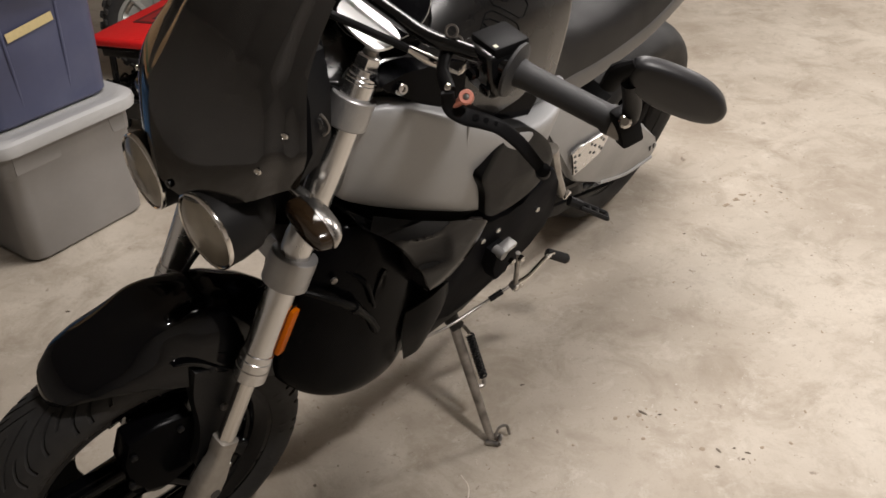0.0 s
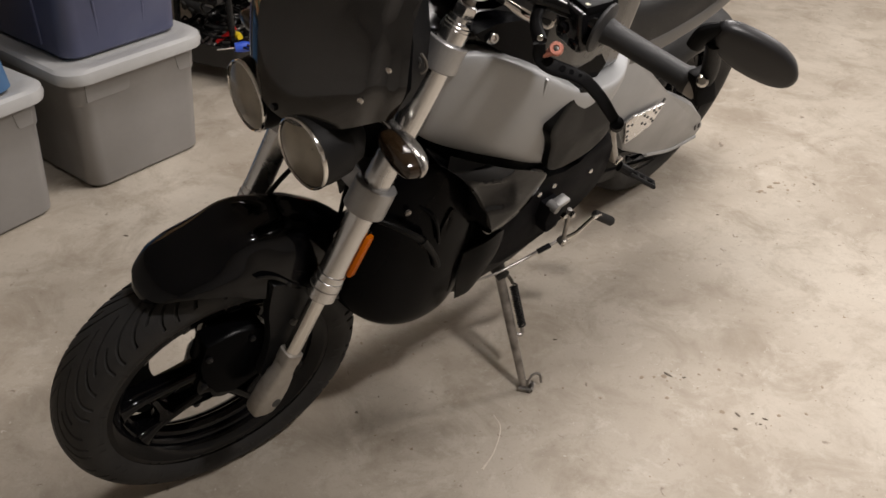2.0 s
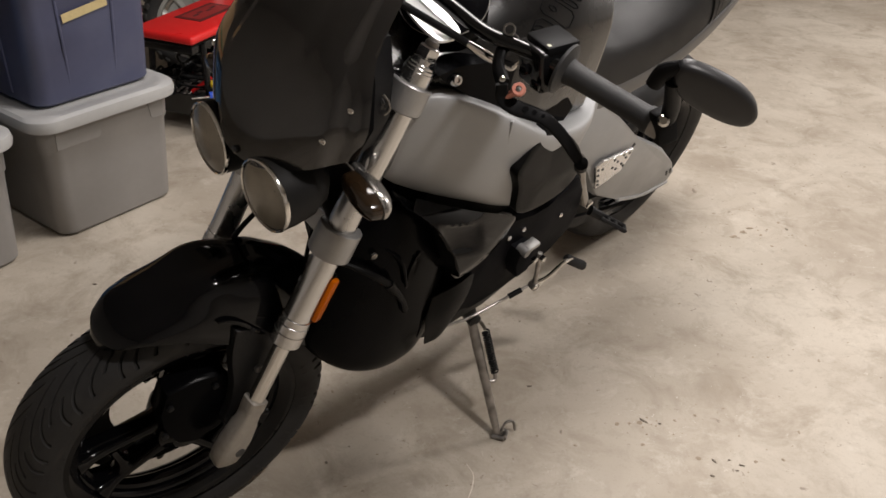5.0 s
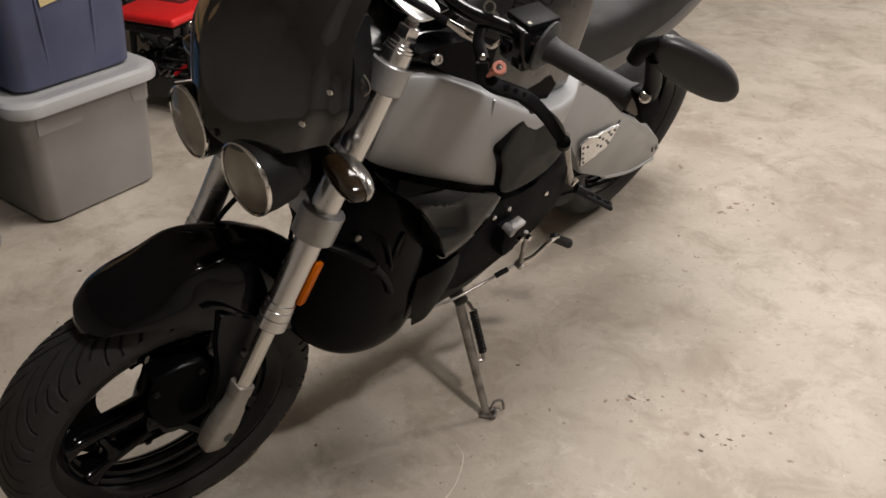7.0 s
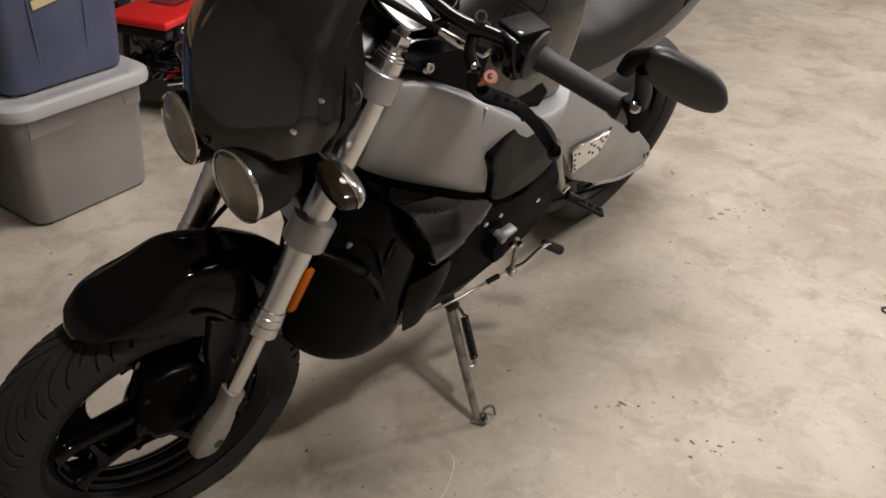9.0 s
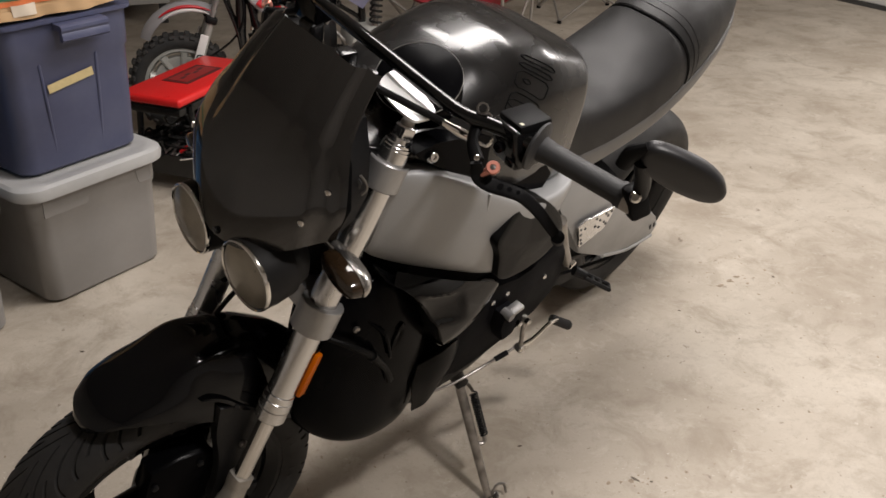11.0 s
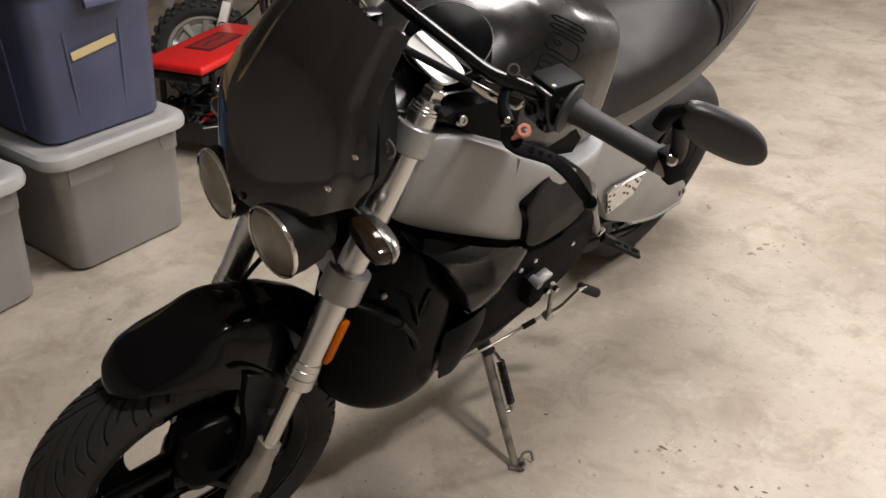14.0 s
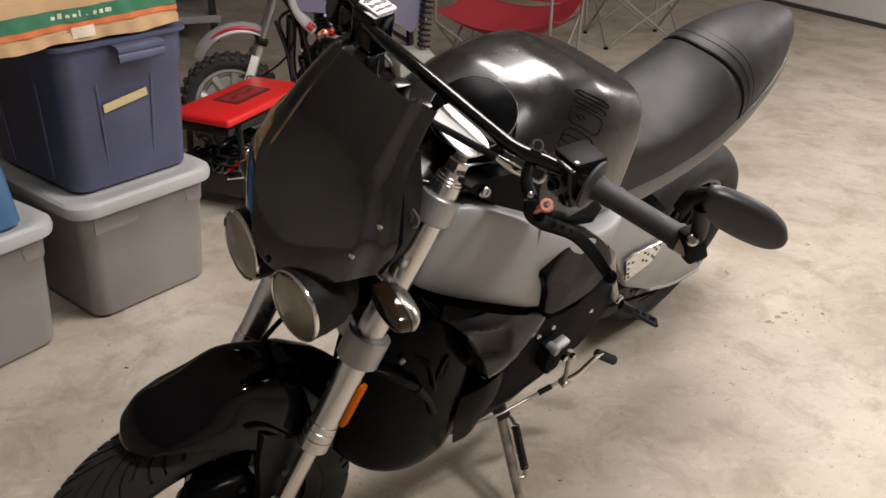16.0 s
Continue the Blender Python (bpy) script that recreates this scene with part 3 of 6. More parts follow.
def fork_lug(y):
    """The cast foot of a fork leg, which swells round the axle."""
    rings = []
    for s, o, a, b in ((0.152, 0, 0.015, 0.015), (0.151, 0, 0.0178, 0.0178), (0.128, 0, 0.0178, 0.0178), (0.126, 0, 0.0165, 0.0165), (0.104, 0.0, 0.0168, 0.0175), (0.088, 0.001, 0.0185, 0.022), (0.060, 0.003, 0.0195, 0.0265), (0.030, 0.006, 0.0195, 0.0270), (0.010, 0.009, 0.0185, 0.0235), (0.002, 0.010, 0.015, 0.018)):
        rings.append([at_leg(s, o + v, y + u) for u, v in oval(0, 0, a, b, 24, 4.5)])
    return loft(rings)


def build_fender(bike, m):
    stations = ((63.0, 0.296, 0.030, 0.002), (63.3, 0.308, 0.050, 0.004), (65, 0.320, 0.064, 0.010), (70, 0.334, 0.076, 0.026), (78, 0.347, 0.083, 0.046), (88, 0.360, 0.088, 0.068), (96, 0.368, 0.091, 0.092), (104, 0.380, 0.094, 0.114), (112, 0.390, 0.096, 0.126), (122, 0.392, 0.095, 0.130), (132, 0.386, 0.091, 0.118), (142, 0.378, 0.085, 0.100), (152, 0.360, 0.078, 0.080), (158, 0.348, 0.070, 0.060))
    rings = []
    for deg in [63.0, 63.15, 63.3, 63.8, 64.4] + [65 + 93 * j / 60 for j in range(61)]:
        r, w, drop = [float(np.interp(deg, [q[0] for q in stations], [q[c] for q in stations])) for c in (1, 2, 3)]
        ring = []
        for k in range(41):
            u = -1 + 2 * k / 40
            a = radians(deg + 11 * u * u * max(0, (92 - deg) / 29))
            e = Vector((math.cos(a), 0, math.sin(a)))
            t = abs(u) ** 1.0 * math.pi / 2
            y = math.copysign(w * math.sin(t) ** 0.9 if u else 0, u)
            swell = 0.009 * math.exp(-((deg - 105) / 10) ** 2 - ((abs(u) - 0.16) / 0.30) ** 2) + 0.014 * math.exp(-((deg - 95) / 7) ** 2 - ((abs(u) - 0.3) / 0.2) ** 2)
            ring.append(AXLE + e * (r - drop * (1 - math.cos(t)) ** 1.15 + swell) + Vector((0, y + math.copysign(swell * 0.4, u), 0)))
        rings.append(ring)
    fender = part("front_fender", thicken(loft(rings, closed=False), 0.003), GLOSS_BLACK, bike, "gloss black front fender", m=m)
    for s in (1, -1):
        y = 0.086 * s
        leaf = [(1.292, 0.622, 0.000), (1.272, 0.622, 0.006), (1.250, 0.610, 0.010), (1.230, 0.590, 0.011), (1.206, 0.566, 0.008)]
        low = [(1.290, 0.616, 0.000), (1.268, 0.606, 0.004), (1.246, 0.586, 0.007), (1.228, 0.566, 0.008), (1.206, 0.555, 0.006)]
        top_, bottom_ = spline([(x, (0.088 + o) * s, z) for x, z, o in leaf], 5), spline([(x, (0.082 + o) * s, z) for x, z, o in low], 5)
        part("fender_mount", thicken(loft([[p.lerp(q, f) + Vector((0, 0.005 * s * math.sin(math.pi * f), 0)) for f in (0, 0.25, 0.5, 0.75, 1)] for p, q in zip(top_, bottom_)], closed=False), 0.004), GLOSS_BLACK, fender, "glossy curved fender mount", m=m)
        part("fender_bolt", turned([(0, 0.005), (0.005, 0.005), (0.006, 0.003)], (1.236, 0.097 * s, 0.588), (0, s, 0.3), 10), ENGINE_BLACK, fender, m=m)


def build_brake(bike, m):
    m, front = TURN_WHEEL, m
    disc = part("brake_disc", ring_body([(-0.062, 0.105), (-0.062, 0.190), (-0.056, 0.190), (-0.056, 0.105)], AXLE, 80), ENGINE_BLACK, bike, "dark perimeter brake disc", m=m)
    for k in range(6):
        a = 2 * math.pi * (k + 0.55) / 6
        part("disc_bolt", turned([(0, 0.008), (0.008, 0.008), (0.010, 0.005)], AXLE + Vector((0.196 * math.cos(a), -0.058, 0.196 * math.sin(a))), (0, -1, 0), 10), STEEL, disc, m=m)
    part("brake_caliper", loft([[AXLE + Vector((r * math.cos(a), -y, r * math.sin(a))) for r, y in ((0.085, 0.040), (0.090, 0.098), (0.155, 0.106), (0.192, 0.100), (0.202, 0.070), (0.200, 0.040))] for a in [radians(60 + 9 * k) for k in range(9)]]), DEEP_BLACK, bike, "black brake caliper", m=m)
    body = part("caliper_body", loft([[AXLE + Vector((0.02 + (x - 0.02) * k, y, 0.12 + (z - 0.12) * k)) for x, z in ((0.055, 0.185), (0.0, 0.196), (-0.05, 0.188), (-0.078, 0.145), (-0.06, 0.05), (0.0, 0.02), (0.035, 0.035), (0.062, 0.085), (0.068, 0.135))] for y, k in ((0.040, 0.9), (0.046, 1.0), (0.076, 1.0), (0.084, 0.93), (0.086, 0.6))]), DEEP_BLACK, bike, "large black caliper beside the wheel", m=m)
    for x, z in ((0.05, 0.15), (-0.03, 0.165), (0.06, 0.08)):
        part("caliper_bolt", turned([(0, 0.006), (0.005, 0.006), (0.007, 0.003)], AXLE + Vector((x, 0.085, z)), (0, 1, 0), 10), ENGINE_BLACK, body, m=m)
    m = front
    arm_ = [(1.297, 0.600), (1.262, 0.585), (1.222, 0.552), (1.212, 0.520), (1.232, 0.470), (1.254, 0.412), (1.268, 0.366), (1.284, 0.348), (1.304, 0.352), (1.310, 0.378), (1.300, 0.418), (1.296, 0.470), (1.302, 0.540)]
    bracket = part("caliper_carrier", plate(arm_, "y", 0.074, 0.020, 0.005, 4), ENGINE_BLACK, bike, "black cast carrier arm beside the wheel", m=m)
    for x, z in ((1.2514, 0.4854), (1.292, 0.374)):
        part("carrier_bolt", turned([(0, 0.007), (0.006, 0.007), (0.008, 0.004)], (x, 0.094, z), (0, 1, 0), 10), STEEL, bracket, m=m)
    part("brake_line", tube([at_leg(0.2, -0.035, 0.08), at_leg(0.32, -0.05, 0.06), at_leg(0.45, -0.045, 0.03), at_leg(0.6, -0.05, 0.0)], 0.004, 8, 8), MATT_BLACK, bike, m=m)
    part("brake_line", tube([at_leg(0.24, 0.03, -0.06), at_leg(0.30, 0.045, -0.055), at_leg(0.40, 0.04, -0.04), at_leg(0.50, 0.01, -0.02)], 0.0045, 8, 8), MATT_BLACK, bike, m=m)


def build_lamps(bike, m):
    for s in (1, -1):
        c = Vector((1.252, 0.080 if s > 0 else -0.077, 0.856))
        n = Vector((math.cos(radians(-4)), 0.05 * s, math.sin(radians(-4)))).normalized()
        shell = part("headlamp", turned([(-0.10, 0.006), (-0.096, 0.026), (-0.080, 0.044), (-0.055, 0.052), (-0.054, 0.055), (-0.020, 0.0585), (-0.015, 0.0580), (0.0, 0.0580), (0.0, 0.053), (-0.02, 0.046), (-0.05, 0.028), (-0.06, 0.002)], c, n, 40), SHELL_BLACK, bike, "round black headlamp shell", m=m)
        part("chrome_ring", turned([(0.0, 0.0580), (0.003, 0.0587), (0.006, 0.0578), (0.007, 0.0560), (0.005, 0.0548), (0.0, 0.0555)], c, n, 48, cap=False), CHROME, shell, "chrome headlamp ring", m=m)
        part("reflector_bowl", turned([(0.0, 0.0535), (-0.012, 0.046), (-0.022, 0.030), (-0.027, 0.012), (-0.028, 0.001)], c, n, 40, cap=False), LAMP_BOWL, shell, "dull grey reflector bowl", m=m)
        lens = part("lens", turned([(0.004, 0.0550), (0.008, 0.044), (0.011, 0.030), (0.0125, 0.012), (0.013, 0.001)], c, n, 40, cap=False), LENS, shell, "clear headlamp lens", m=m)
        lens.visible_shadow = False
    part("headlamp_bracket", block((0.05, 0.20, 0.03), pose(1.19, 0, 0.905), 0.006), MATT_BLACK, bike, m=m)
    for s in (1, -1):
        c = Vector((1.152, 0.188 * s, 0.900))
        rings = []
        for d, k in ((-0.022, 0.05), (-0.0215, 0.35), (-0.018, 0.65), (-0.010, 0.88), (0.0, 1.0), (0.005, 1.0), (0.006, 0.90)):
            rings.append([c + Vector((d, (v * 0.050) * k, (u * 0.020) * k)) for u, v in oval(0, 0, 1, 1, 28, 2.3)])
        tilt = Matrix.Translation(c) @ pose(0, 0, 0, -5 * s, 0, -6 * s) @ Matrix.Translation(-c)
        sig = part("turn_signal", loft(rings), SIGNAL_METAL, bike, "dull chrome turn signal with smoked lens", m=m @ tilt)
        rings = []
        for d, k in ((0.002, 0.94), (0.014, 0.95), (0.022, 0.90), (0.027, 0.72), (0.030, 0.40), (0.0305, 0.05)):
            rings.append([c + Vector((d, (v * 0.050) * k, (u * 0.020) * k)) for u, v in oval(0, 0, 1, 1, 28, 2.3)])
        part("lens", loft(rings), SMOKE, sig, "smoked brown lens", m=m @ tilt)
        part("stem", tube([(1.165, 0.09 * s, 0.925), (1.150, 0.125 * s, 0.918), (1.142, 0.155 * s, 0.908)], [0.008, 0.008, 0.011], 4, 12), SIGNAL_METAL, sig, m=m)


def build_flyscreen(bike, m):
    def surface(u, v):
        w = 0.166 + 0.014 * math.sin(math.pi * min(1, v * 1.6)) - 0.050 * max(0, v - 0.25) / 0.75
        z = (0.885 + 0.065 * u * u) * (1 - v) + (1.192 - 0.028 * u * u) * v
        xc = 1.262 - 0.012 * v - 0.115 * v ** 2.0
        e = max(0.0, (abs(u) - 0.80) / 0.20)
        x = xc - (0.075 - 0.040 * v) * abs(u) ** 2.2 - 0.020 * e ** 1.5 - 0.010 * math.sin(math.pi * min(1, e * 1.15)) ** 2
        x -= 0.010 * math.exp(-((abs(u) - 0.50) / 0.07) ** 2) * max(0, v - 0.35)
        return (x, u * w, z)
    rings = [[surface(-1 + 2 * k / 64, j / 30) for k in range(65)] for j in range(31)]
    screen = part("flyscreen", thicken(loft(rings, closed=False), 0.004), SCREEN_BLACK, bike, "glossy black curved flyscreen", m=m)
    for s in (1, -1):
        for v, u in ((0.380, 0.885), (0.215, 0.800)):
            q = Vector(surface(u * s, v))
            part("screw", turned([(0, 0.0048), (0.002, 0.0048), (0.0035, 0.003), (0.002, 0.002), (0.002, 0.001)], q, (0.75, 0.6 * s, 0.15), 12), CHROME, screen, "bright screw", m=m)
    part("screw", turned([(0, 0.006), (0.004, 0.006), (0.005, 0.003)], Vector(surface(0.05, 0.03)), (1, 0, 0), 12), SATIN_BLACK, screen, m=m)
    # the trough behind the screen
    rings = []
    for v, k in ((0.02, 0.94), (0.25, 0.97), (0.5, 0.95), (0.7, 0.85)):
        ring = [Vector(surface(u * k, v)) - Vector((0.022, 0, 0)) for u in (-1, -0.6, -0.2, 0.2, 0.6, 1)]
        w = abs(ring[-1].y)
        z = ring[-1].z
        ring += [Vector((ring[-1].x - 0.055, w * 0.82, z - 0.01)), Vector((ring[0].x - 0.055, -w * 0.82, z - 0.01))]
        rings.append(ring)
    part("screen_bracket", loft(rings), MATT_BLACK, bike, "black bracket behind the flyscreen", m=m)
    part("side_fastener", turned([(0, 0.011), (0.004, 0.013), (0.010, 0.012), (0.012, 0.008), (0.008, 0.006)], (1.128, 0.140, 1.020), (0.55, 0.8, 0.1), 16), SATIN_BLACK, bike, "black screen fastener", m=m)
    part("fastener_clip", tube([(1.126, 0.152, 1.038), (1.120, 0.158, 1.028), (1.118, 0.160, 1.016), (1.124, 0.157, 1.008)], 0.0022, 4, 8), STEEL, bike, "thin wire clip", m=m)


def build_bars(bike, m):
    bar = [(1.002, 0, 1.146), (1.000, 0.06, 1.140), (0.993, 0.12, 1.130), (0.985, 0.165, 1.122), (0.978, 0.200, 1.121), (0.962, 0.235, 1.121), (0.950, 0.28, 1.122), (0.905, 0.44, 1.108)]
    line = [(x, -y, z + 0.14 * min(y, 0.2)) for x, y, z in bar[:0:-1]] + bar
    bars = part("handlebar", tube(line, 0.0108, 8, 20), BAR_BLACK, bike, "glossy black handlebar", m=m)
    for s in (1, -1):
        part("bar_riser", block((0.04, 0.030, 0.06), pose(1.0, -0.03 + 0.035 * s, 1.075), 0.006), SATIN_BLACK, bars, m=m)
        # grip, bar end and switch box
        a, b = Vector((0.944, 0.30 * s, 1.121)), Vector((0.908, 0.432 * s, 1.109))
        d = (b - a).normalized()
        ln = (b - a).length
        grip = part("grip", turned([(-0.004, 0.014), (-0.004, 0.034), (-0.002, 0.0365), (0.001, 0.036), (0.003, 0.028), (0.006, 0.0185), (0.02, 0.0165), (ln * 0.5, 0.0162), (ln - 0.012, 0.0165), (ln - 0.008, 0.019), (ln, 0.019), (ln + 0.002, 0.015)], a, d, 28), GRIP, bike, "black rubber grip", m=m)
        part("bar_end", turned([(ln, 0.0185), (ln + 0.006, 0.019), (ln + 0.018, 0.0185), (ln + 0.022, 0.012)], a, d, 24), STEEL, grip, "steel bar end", m=m)
        box = part("switch_box", block((0.050, 0.062, 0.062), Matrix.Translation((0.938, 0.260 * s, 1.108)) @ pose(0, 0, 0, 6 * s, 12, -14 * s), 0.006, 3), SATIN_BLACK, bike, "black handlebar switch box", m=m)
        part("switch_lid", block((0.052, 0.058, 0.016), Matrix.Translation((0.934, 0.260 * s, 1.140)) @ pose(0, 0, 0, 6 * s, 12, -14 * s), 0.004), MATT_BLACK, box, m=m)
        part("printed_mark", block((0.005, 0.007, 0.0006), Matrix.Translation((0.934, 0.260 * s, 1.140)) @ pose(0, 0, 0, 6 * s, 12, -14 * s) @ Matrix.Translation((0.019, 0.021 * s, 0.0082)), 0.0002), PALE_INK, box, "pale printed mark", m=m)
        part("button", turned([(0, 0.008), (0.008, 0.008), (0.010, 0.005)], (0.970, 0.258 * s, 1.104), (1, 0.1 * s, 0.1), 14), GLOSS_BLACK, box, m=m)
        part("button", block((0.006, 0.016, 0.012), pose(0.970, 0.279 * s, 1.090, 0, 10, 0), 0.002), GLOSS_BLACK, box, m=m)
        # lever and perch
        perch = part("lever_perch", tube([(0.966, 0.205 * s, 1.112), (0.990, 0.222 * s, 1.098), (1.010, 0.256 * s, 1.088)], [0.014, 0.010, 0.011], 5, 12, flat=0.6), MATT_BLACK, bike, "black lever perch", m=m)
        blade = spline([(1.0155, 0.258, 1.0906), (1.010, 0.263, 1.069), (0.9993, 0.278, 1.0615), (0.9848, 0.300, 1.0605), (0.9719, 0.318, 1.0563), (0.9524, 0.338, 1.0371), (0.9352, 0.355, 1.0131), (0.925, 0.363, 1.000)], 5)
        rings = []
        for k, p in enumerate(blade):
            run = (blade[min(k + 1, len(blade) - 1)] - blade[max(k - 1, 0)]).normalized()
            out = Vector((0.62, 0.30, 0.72))
            out = (out - run * out.dot(run)).normalized()
            wide = run.cross(out)
            half_ = float(np.interp(k / (len(blade) - 1), (0, 0.12, 0.3, 0.55, 0.8, 1), (0.008, 0.010, 0.0115, 0.0095, 0.0085, 0.0075)))
            rings.append([((q.x), q.y * s, q.z) for q in [p + wide * (u * half_) + out * (v * 0.0042) for u, v in oval(0, 0, 1, 1, 20, 3.6)]])
        lever = part("lever", loft(rings), MATT_BLACK, bike, "black adjustable lever", m=m)
        part("lever_tip", turned([(-0.011, 0.004), (-0.009, 0.010), (0.009, 0.010), (0.011, 0.004)], (0.924, 0.364 * s, 0.997), (0.62, 0.30 * s, 0.72), 16), MATT_BLACK, lever, m=m)
        # Lever holes are black discs, coloured like the shade within.
        for k, r in ((0, 0.0042), (1, 0.0036), (2, 0.0028)):
            q = Vector((0.9905 - 0.0075 * k + 0.0022, (0.292 + 0.0105 * k) * s, 1.0648 - 0.0010 * k))
            part("dark_hole_disc", turned([(0, r), (0.0012, r)], q, (0.62, 0.30 * s, 0.72), 14), VOID_BLACK, lever, m=m)
        q = Vector((1.000, 0.277 * s, 1.088))
        knob = part("adjuster_knob", turned([(-0.010, 0.004), (0, 0.0098), (0.004, 0.0098), (0.006, 0.0085), (0.006, 0.0045), (0.003, 0.004)], q, (0.62, 0.30 * s, 0.72), 24), RED_ANODISED, lever, "red anodised adjuster", m=m)
        part("knob_bolt", turned([(0.002, 0.0040), (0.005, 0.0040), (0.0055, 0.002)], q, (0.62, 0.30 * s, 0.72), 6), STEEL, knob, m=m)
        part("pointer", tube([q + Vector((0.002, -0.004 * s, -0.004)), q + Vector((0.006, -0.010 * s, -0.013)), q + Vector((0.008, -0.013 * s, -0.017))], [0.006, 0.0045, 0.003], 3, 8), RED_ANODISED, knob, m=m)
        part("pivot_bolt", turned([(0, 0.0045), (0.003, 0.0045), (0.004, 0.003)], (1.0135, 0.256 * s, 1.0955), (0.62, 0.30 * s, 0.72), 12), CHROME, perch, m=m)
        # mirror on the bar end
        c = Vector((0.946, 0.509 * s, 1.205))
        along, across = Vector((-0.68, 0.70 * s, -0.11)).normalized(), Vector((0.25, 0.18 * s, 0.95)).normalized()
        face = along.cross(across).normalized()
        across = face.cross(along).normalized()
        rim_line = spline([(u, v, 0) for u, v in ((-0.056, 0.012), (-0.055, 0.030), (-0.040, 0.037), (-0.006, 0.034), (0.027, 0.025), (0.052, 0.009), (0.066, -0.012), (0.062, -0.030), (0.040, -0.036), (0.004, -0.031), (-0.026, -0.021), (-0.046, -0.006), (-0.056, 0.012))], 5)[:-1]
        rings = []
        for dd, k in ((0.0085, 0.02), (0.0080, 0.50), (0.0072, 0.86), (0.0060, 0.93), (0.0035, 0.975), (0.0, 1.0), (-0.008, 0.995), (-0.0105, 0.96), (-0.0105, 0.5), (-0.0105, 0.02)):
            rings.append([c + along * (q.x * k) + across * (q.y * 0.90 * k - 0.002) + face * dd * (1 if s > 0 else -1) for q in rim_line])
        mirror = part("mirror", loft(rings), MIRROR_BLACK, bike, "black oval bar-end mirror", m=m)
        part("mirror_neck", tube([c - along * 0.052 + across * 0.022 - face * 0.002 * s, c - along * 0.064 + across * 0.004 - face * 0.004 * s, c - along * 0.066 - across * 0.020 - face * 0.004 * s], [0.008, 0.012, 0.010], 4, 12, flat=0.8), MATT_BLACK, mirror, m=m)
        e = b + d * 0.012
        part("mirror_clamp", block((0.030, 0.022, 0.050), Matrix.Translation(e + Vector((0.004, 0.006 * s, 0.006))) @ pose(0, 0, 0, 10, 24, -20 * s), 0.005), MATT_BLACK, mirror, m=m)
        part("mirror_arm", tube([e, e + Vector((0.015, 0.012 * s, 0.035)), c - along * 0.050], [0.012, 0.011, 0.010], 4, 12), MATT_BLACK, mirror, m=m)
        part("mirror_bolt", turned([(0, 0.008), (0.008, 0.008), (0.011, 0.005)], e + Vector((0.020, 0.012 * s, 0.020)), (0.8, 0.3 * s, 0.5), 12), CHROME, mirror, "bright bolt", m=m)
    # right hand brake reservoir with its printed lid
    tank = part("brake_reservoir", block((0.050, 0.053, 0.075), Matrix.Translation((0.965, -0.192, 1.132)) @ pose(0, 0, 0, -6, 8, 8), 0.005, 3), GLOSS_BLACK, bike, "black brake fluid reservoir", m=m)
    lid_m = Matrix.Translation((0.960, -0.192, 1.172)) @ pose(0, 0, 0, -6, 8, 8)
    lid = part("printed_lid", block((0.044, 0.047, 0.006), lid_m, 0.002), WHITE_LABEL, tank, "white lid with fine black print", m=m)
    for k in range(8):
        for j in range(3):
            part("print_bar", block((0.0022, 0.0105 - 0.003 * ((k * 2 + j) % 3), 0.0012), lid_m @ pose(-0.0165 + 0.0047 * k, -0.0145 + 0.0145 * j, 0.0035), 0), INK_AND_HOLE, lid, m=m, smooth=False)
    part("reservoir_stem", block((0.034, 0.036, 0.070), Matrix.Translation((0.972, -0.186, 1.066)) @ pose(0, 0, 0, -4, 8, 8), 0.008, 3), SATIN_BLACK, tank, m=m)
    # clocks behind the screen, cables, key rings
    pod = part("instrument_pod", block((0.09, 0.16, 0.05), pose(1.095, -0.01, 1.070, 0, -18, 0), 0.018, 4), MATT_BLACK, bike, "black instrument pod", m=m)
    flat_m = m @ Matrix.Translation((1.008, 0.100, 1.107)) @ pose(0, 0, 0, -11.0, 3.2, 0)
    # White colour stands for the tube lamp's glare on this tilted plate.
    plate_ = part("white_plate", plate([(0.022, -0.042), (0.000, -0.054), (-0.026, -0.052), (-0.030, -0.025), (-0.024, 0.010), (-0.019, 0.040), (-0.005, 0.050), (0.018, 0.050), (0.030, 0.042), (0.034, 0.005), (0.030, -0.025)], "z", 0, 0.004, 0.0015, 3), GLARE_WHITE, pod, "glossy plate, white with lamp glare", smooth=False, m=flat_m)
    part("clutch_cable", tube([(1.03, 0.02, 1.12), (1.09, 0.10, 1.150), (1.045, 0.135, 1.125), (0.99, 0.165, 1.095), (0.955, 0.20, 1.075)], 0.0055, 8, 10), MATT_BLACK, bike, "black clutch cable", m=m)
    part("cable_ferrule", tube([(0.995, 0.162, 1.098), (0.975, 0.180, 1.086), (0.962, 0.193, 1.08)], [0.005, 0.008, 0.007], 3, 12), CHROME, bike, "bright cable ferrule", m=m)
    part("lever_spring_wire", tube([(0.962, 0.193, 1.08), (0.95, 0.215, 1.075), (0.945, 0.225, 1.095)], 0.003, 4, 8), CHROME, bike, m=m)
    for q, d in (((0.970, 0.210, 1.139), (0.8, 0.35, 0.5)), ((0.964, 0.216, 1.125), (0.75, 0.1, 0.65))):
        part("wire_coil", turned([(-0.0022, 0.0065), (-0.0022, 0.0088), (0.0022, 0.0088), (0.0022, 0.0065), (-0.0022, 0.0065)], q, d, 20, cap=False), STEEL, bike, m=m)
    part("coil_tail", tube([(0.962, 0.220, 1.122), (0.956, 0.228, 1.128), (0.950, 0.236, 1.126)], 0.0026, 4, 8), STEEL, bike, m=m)
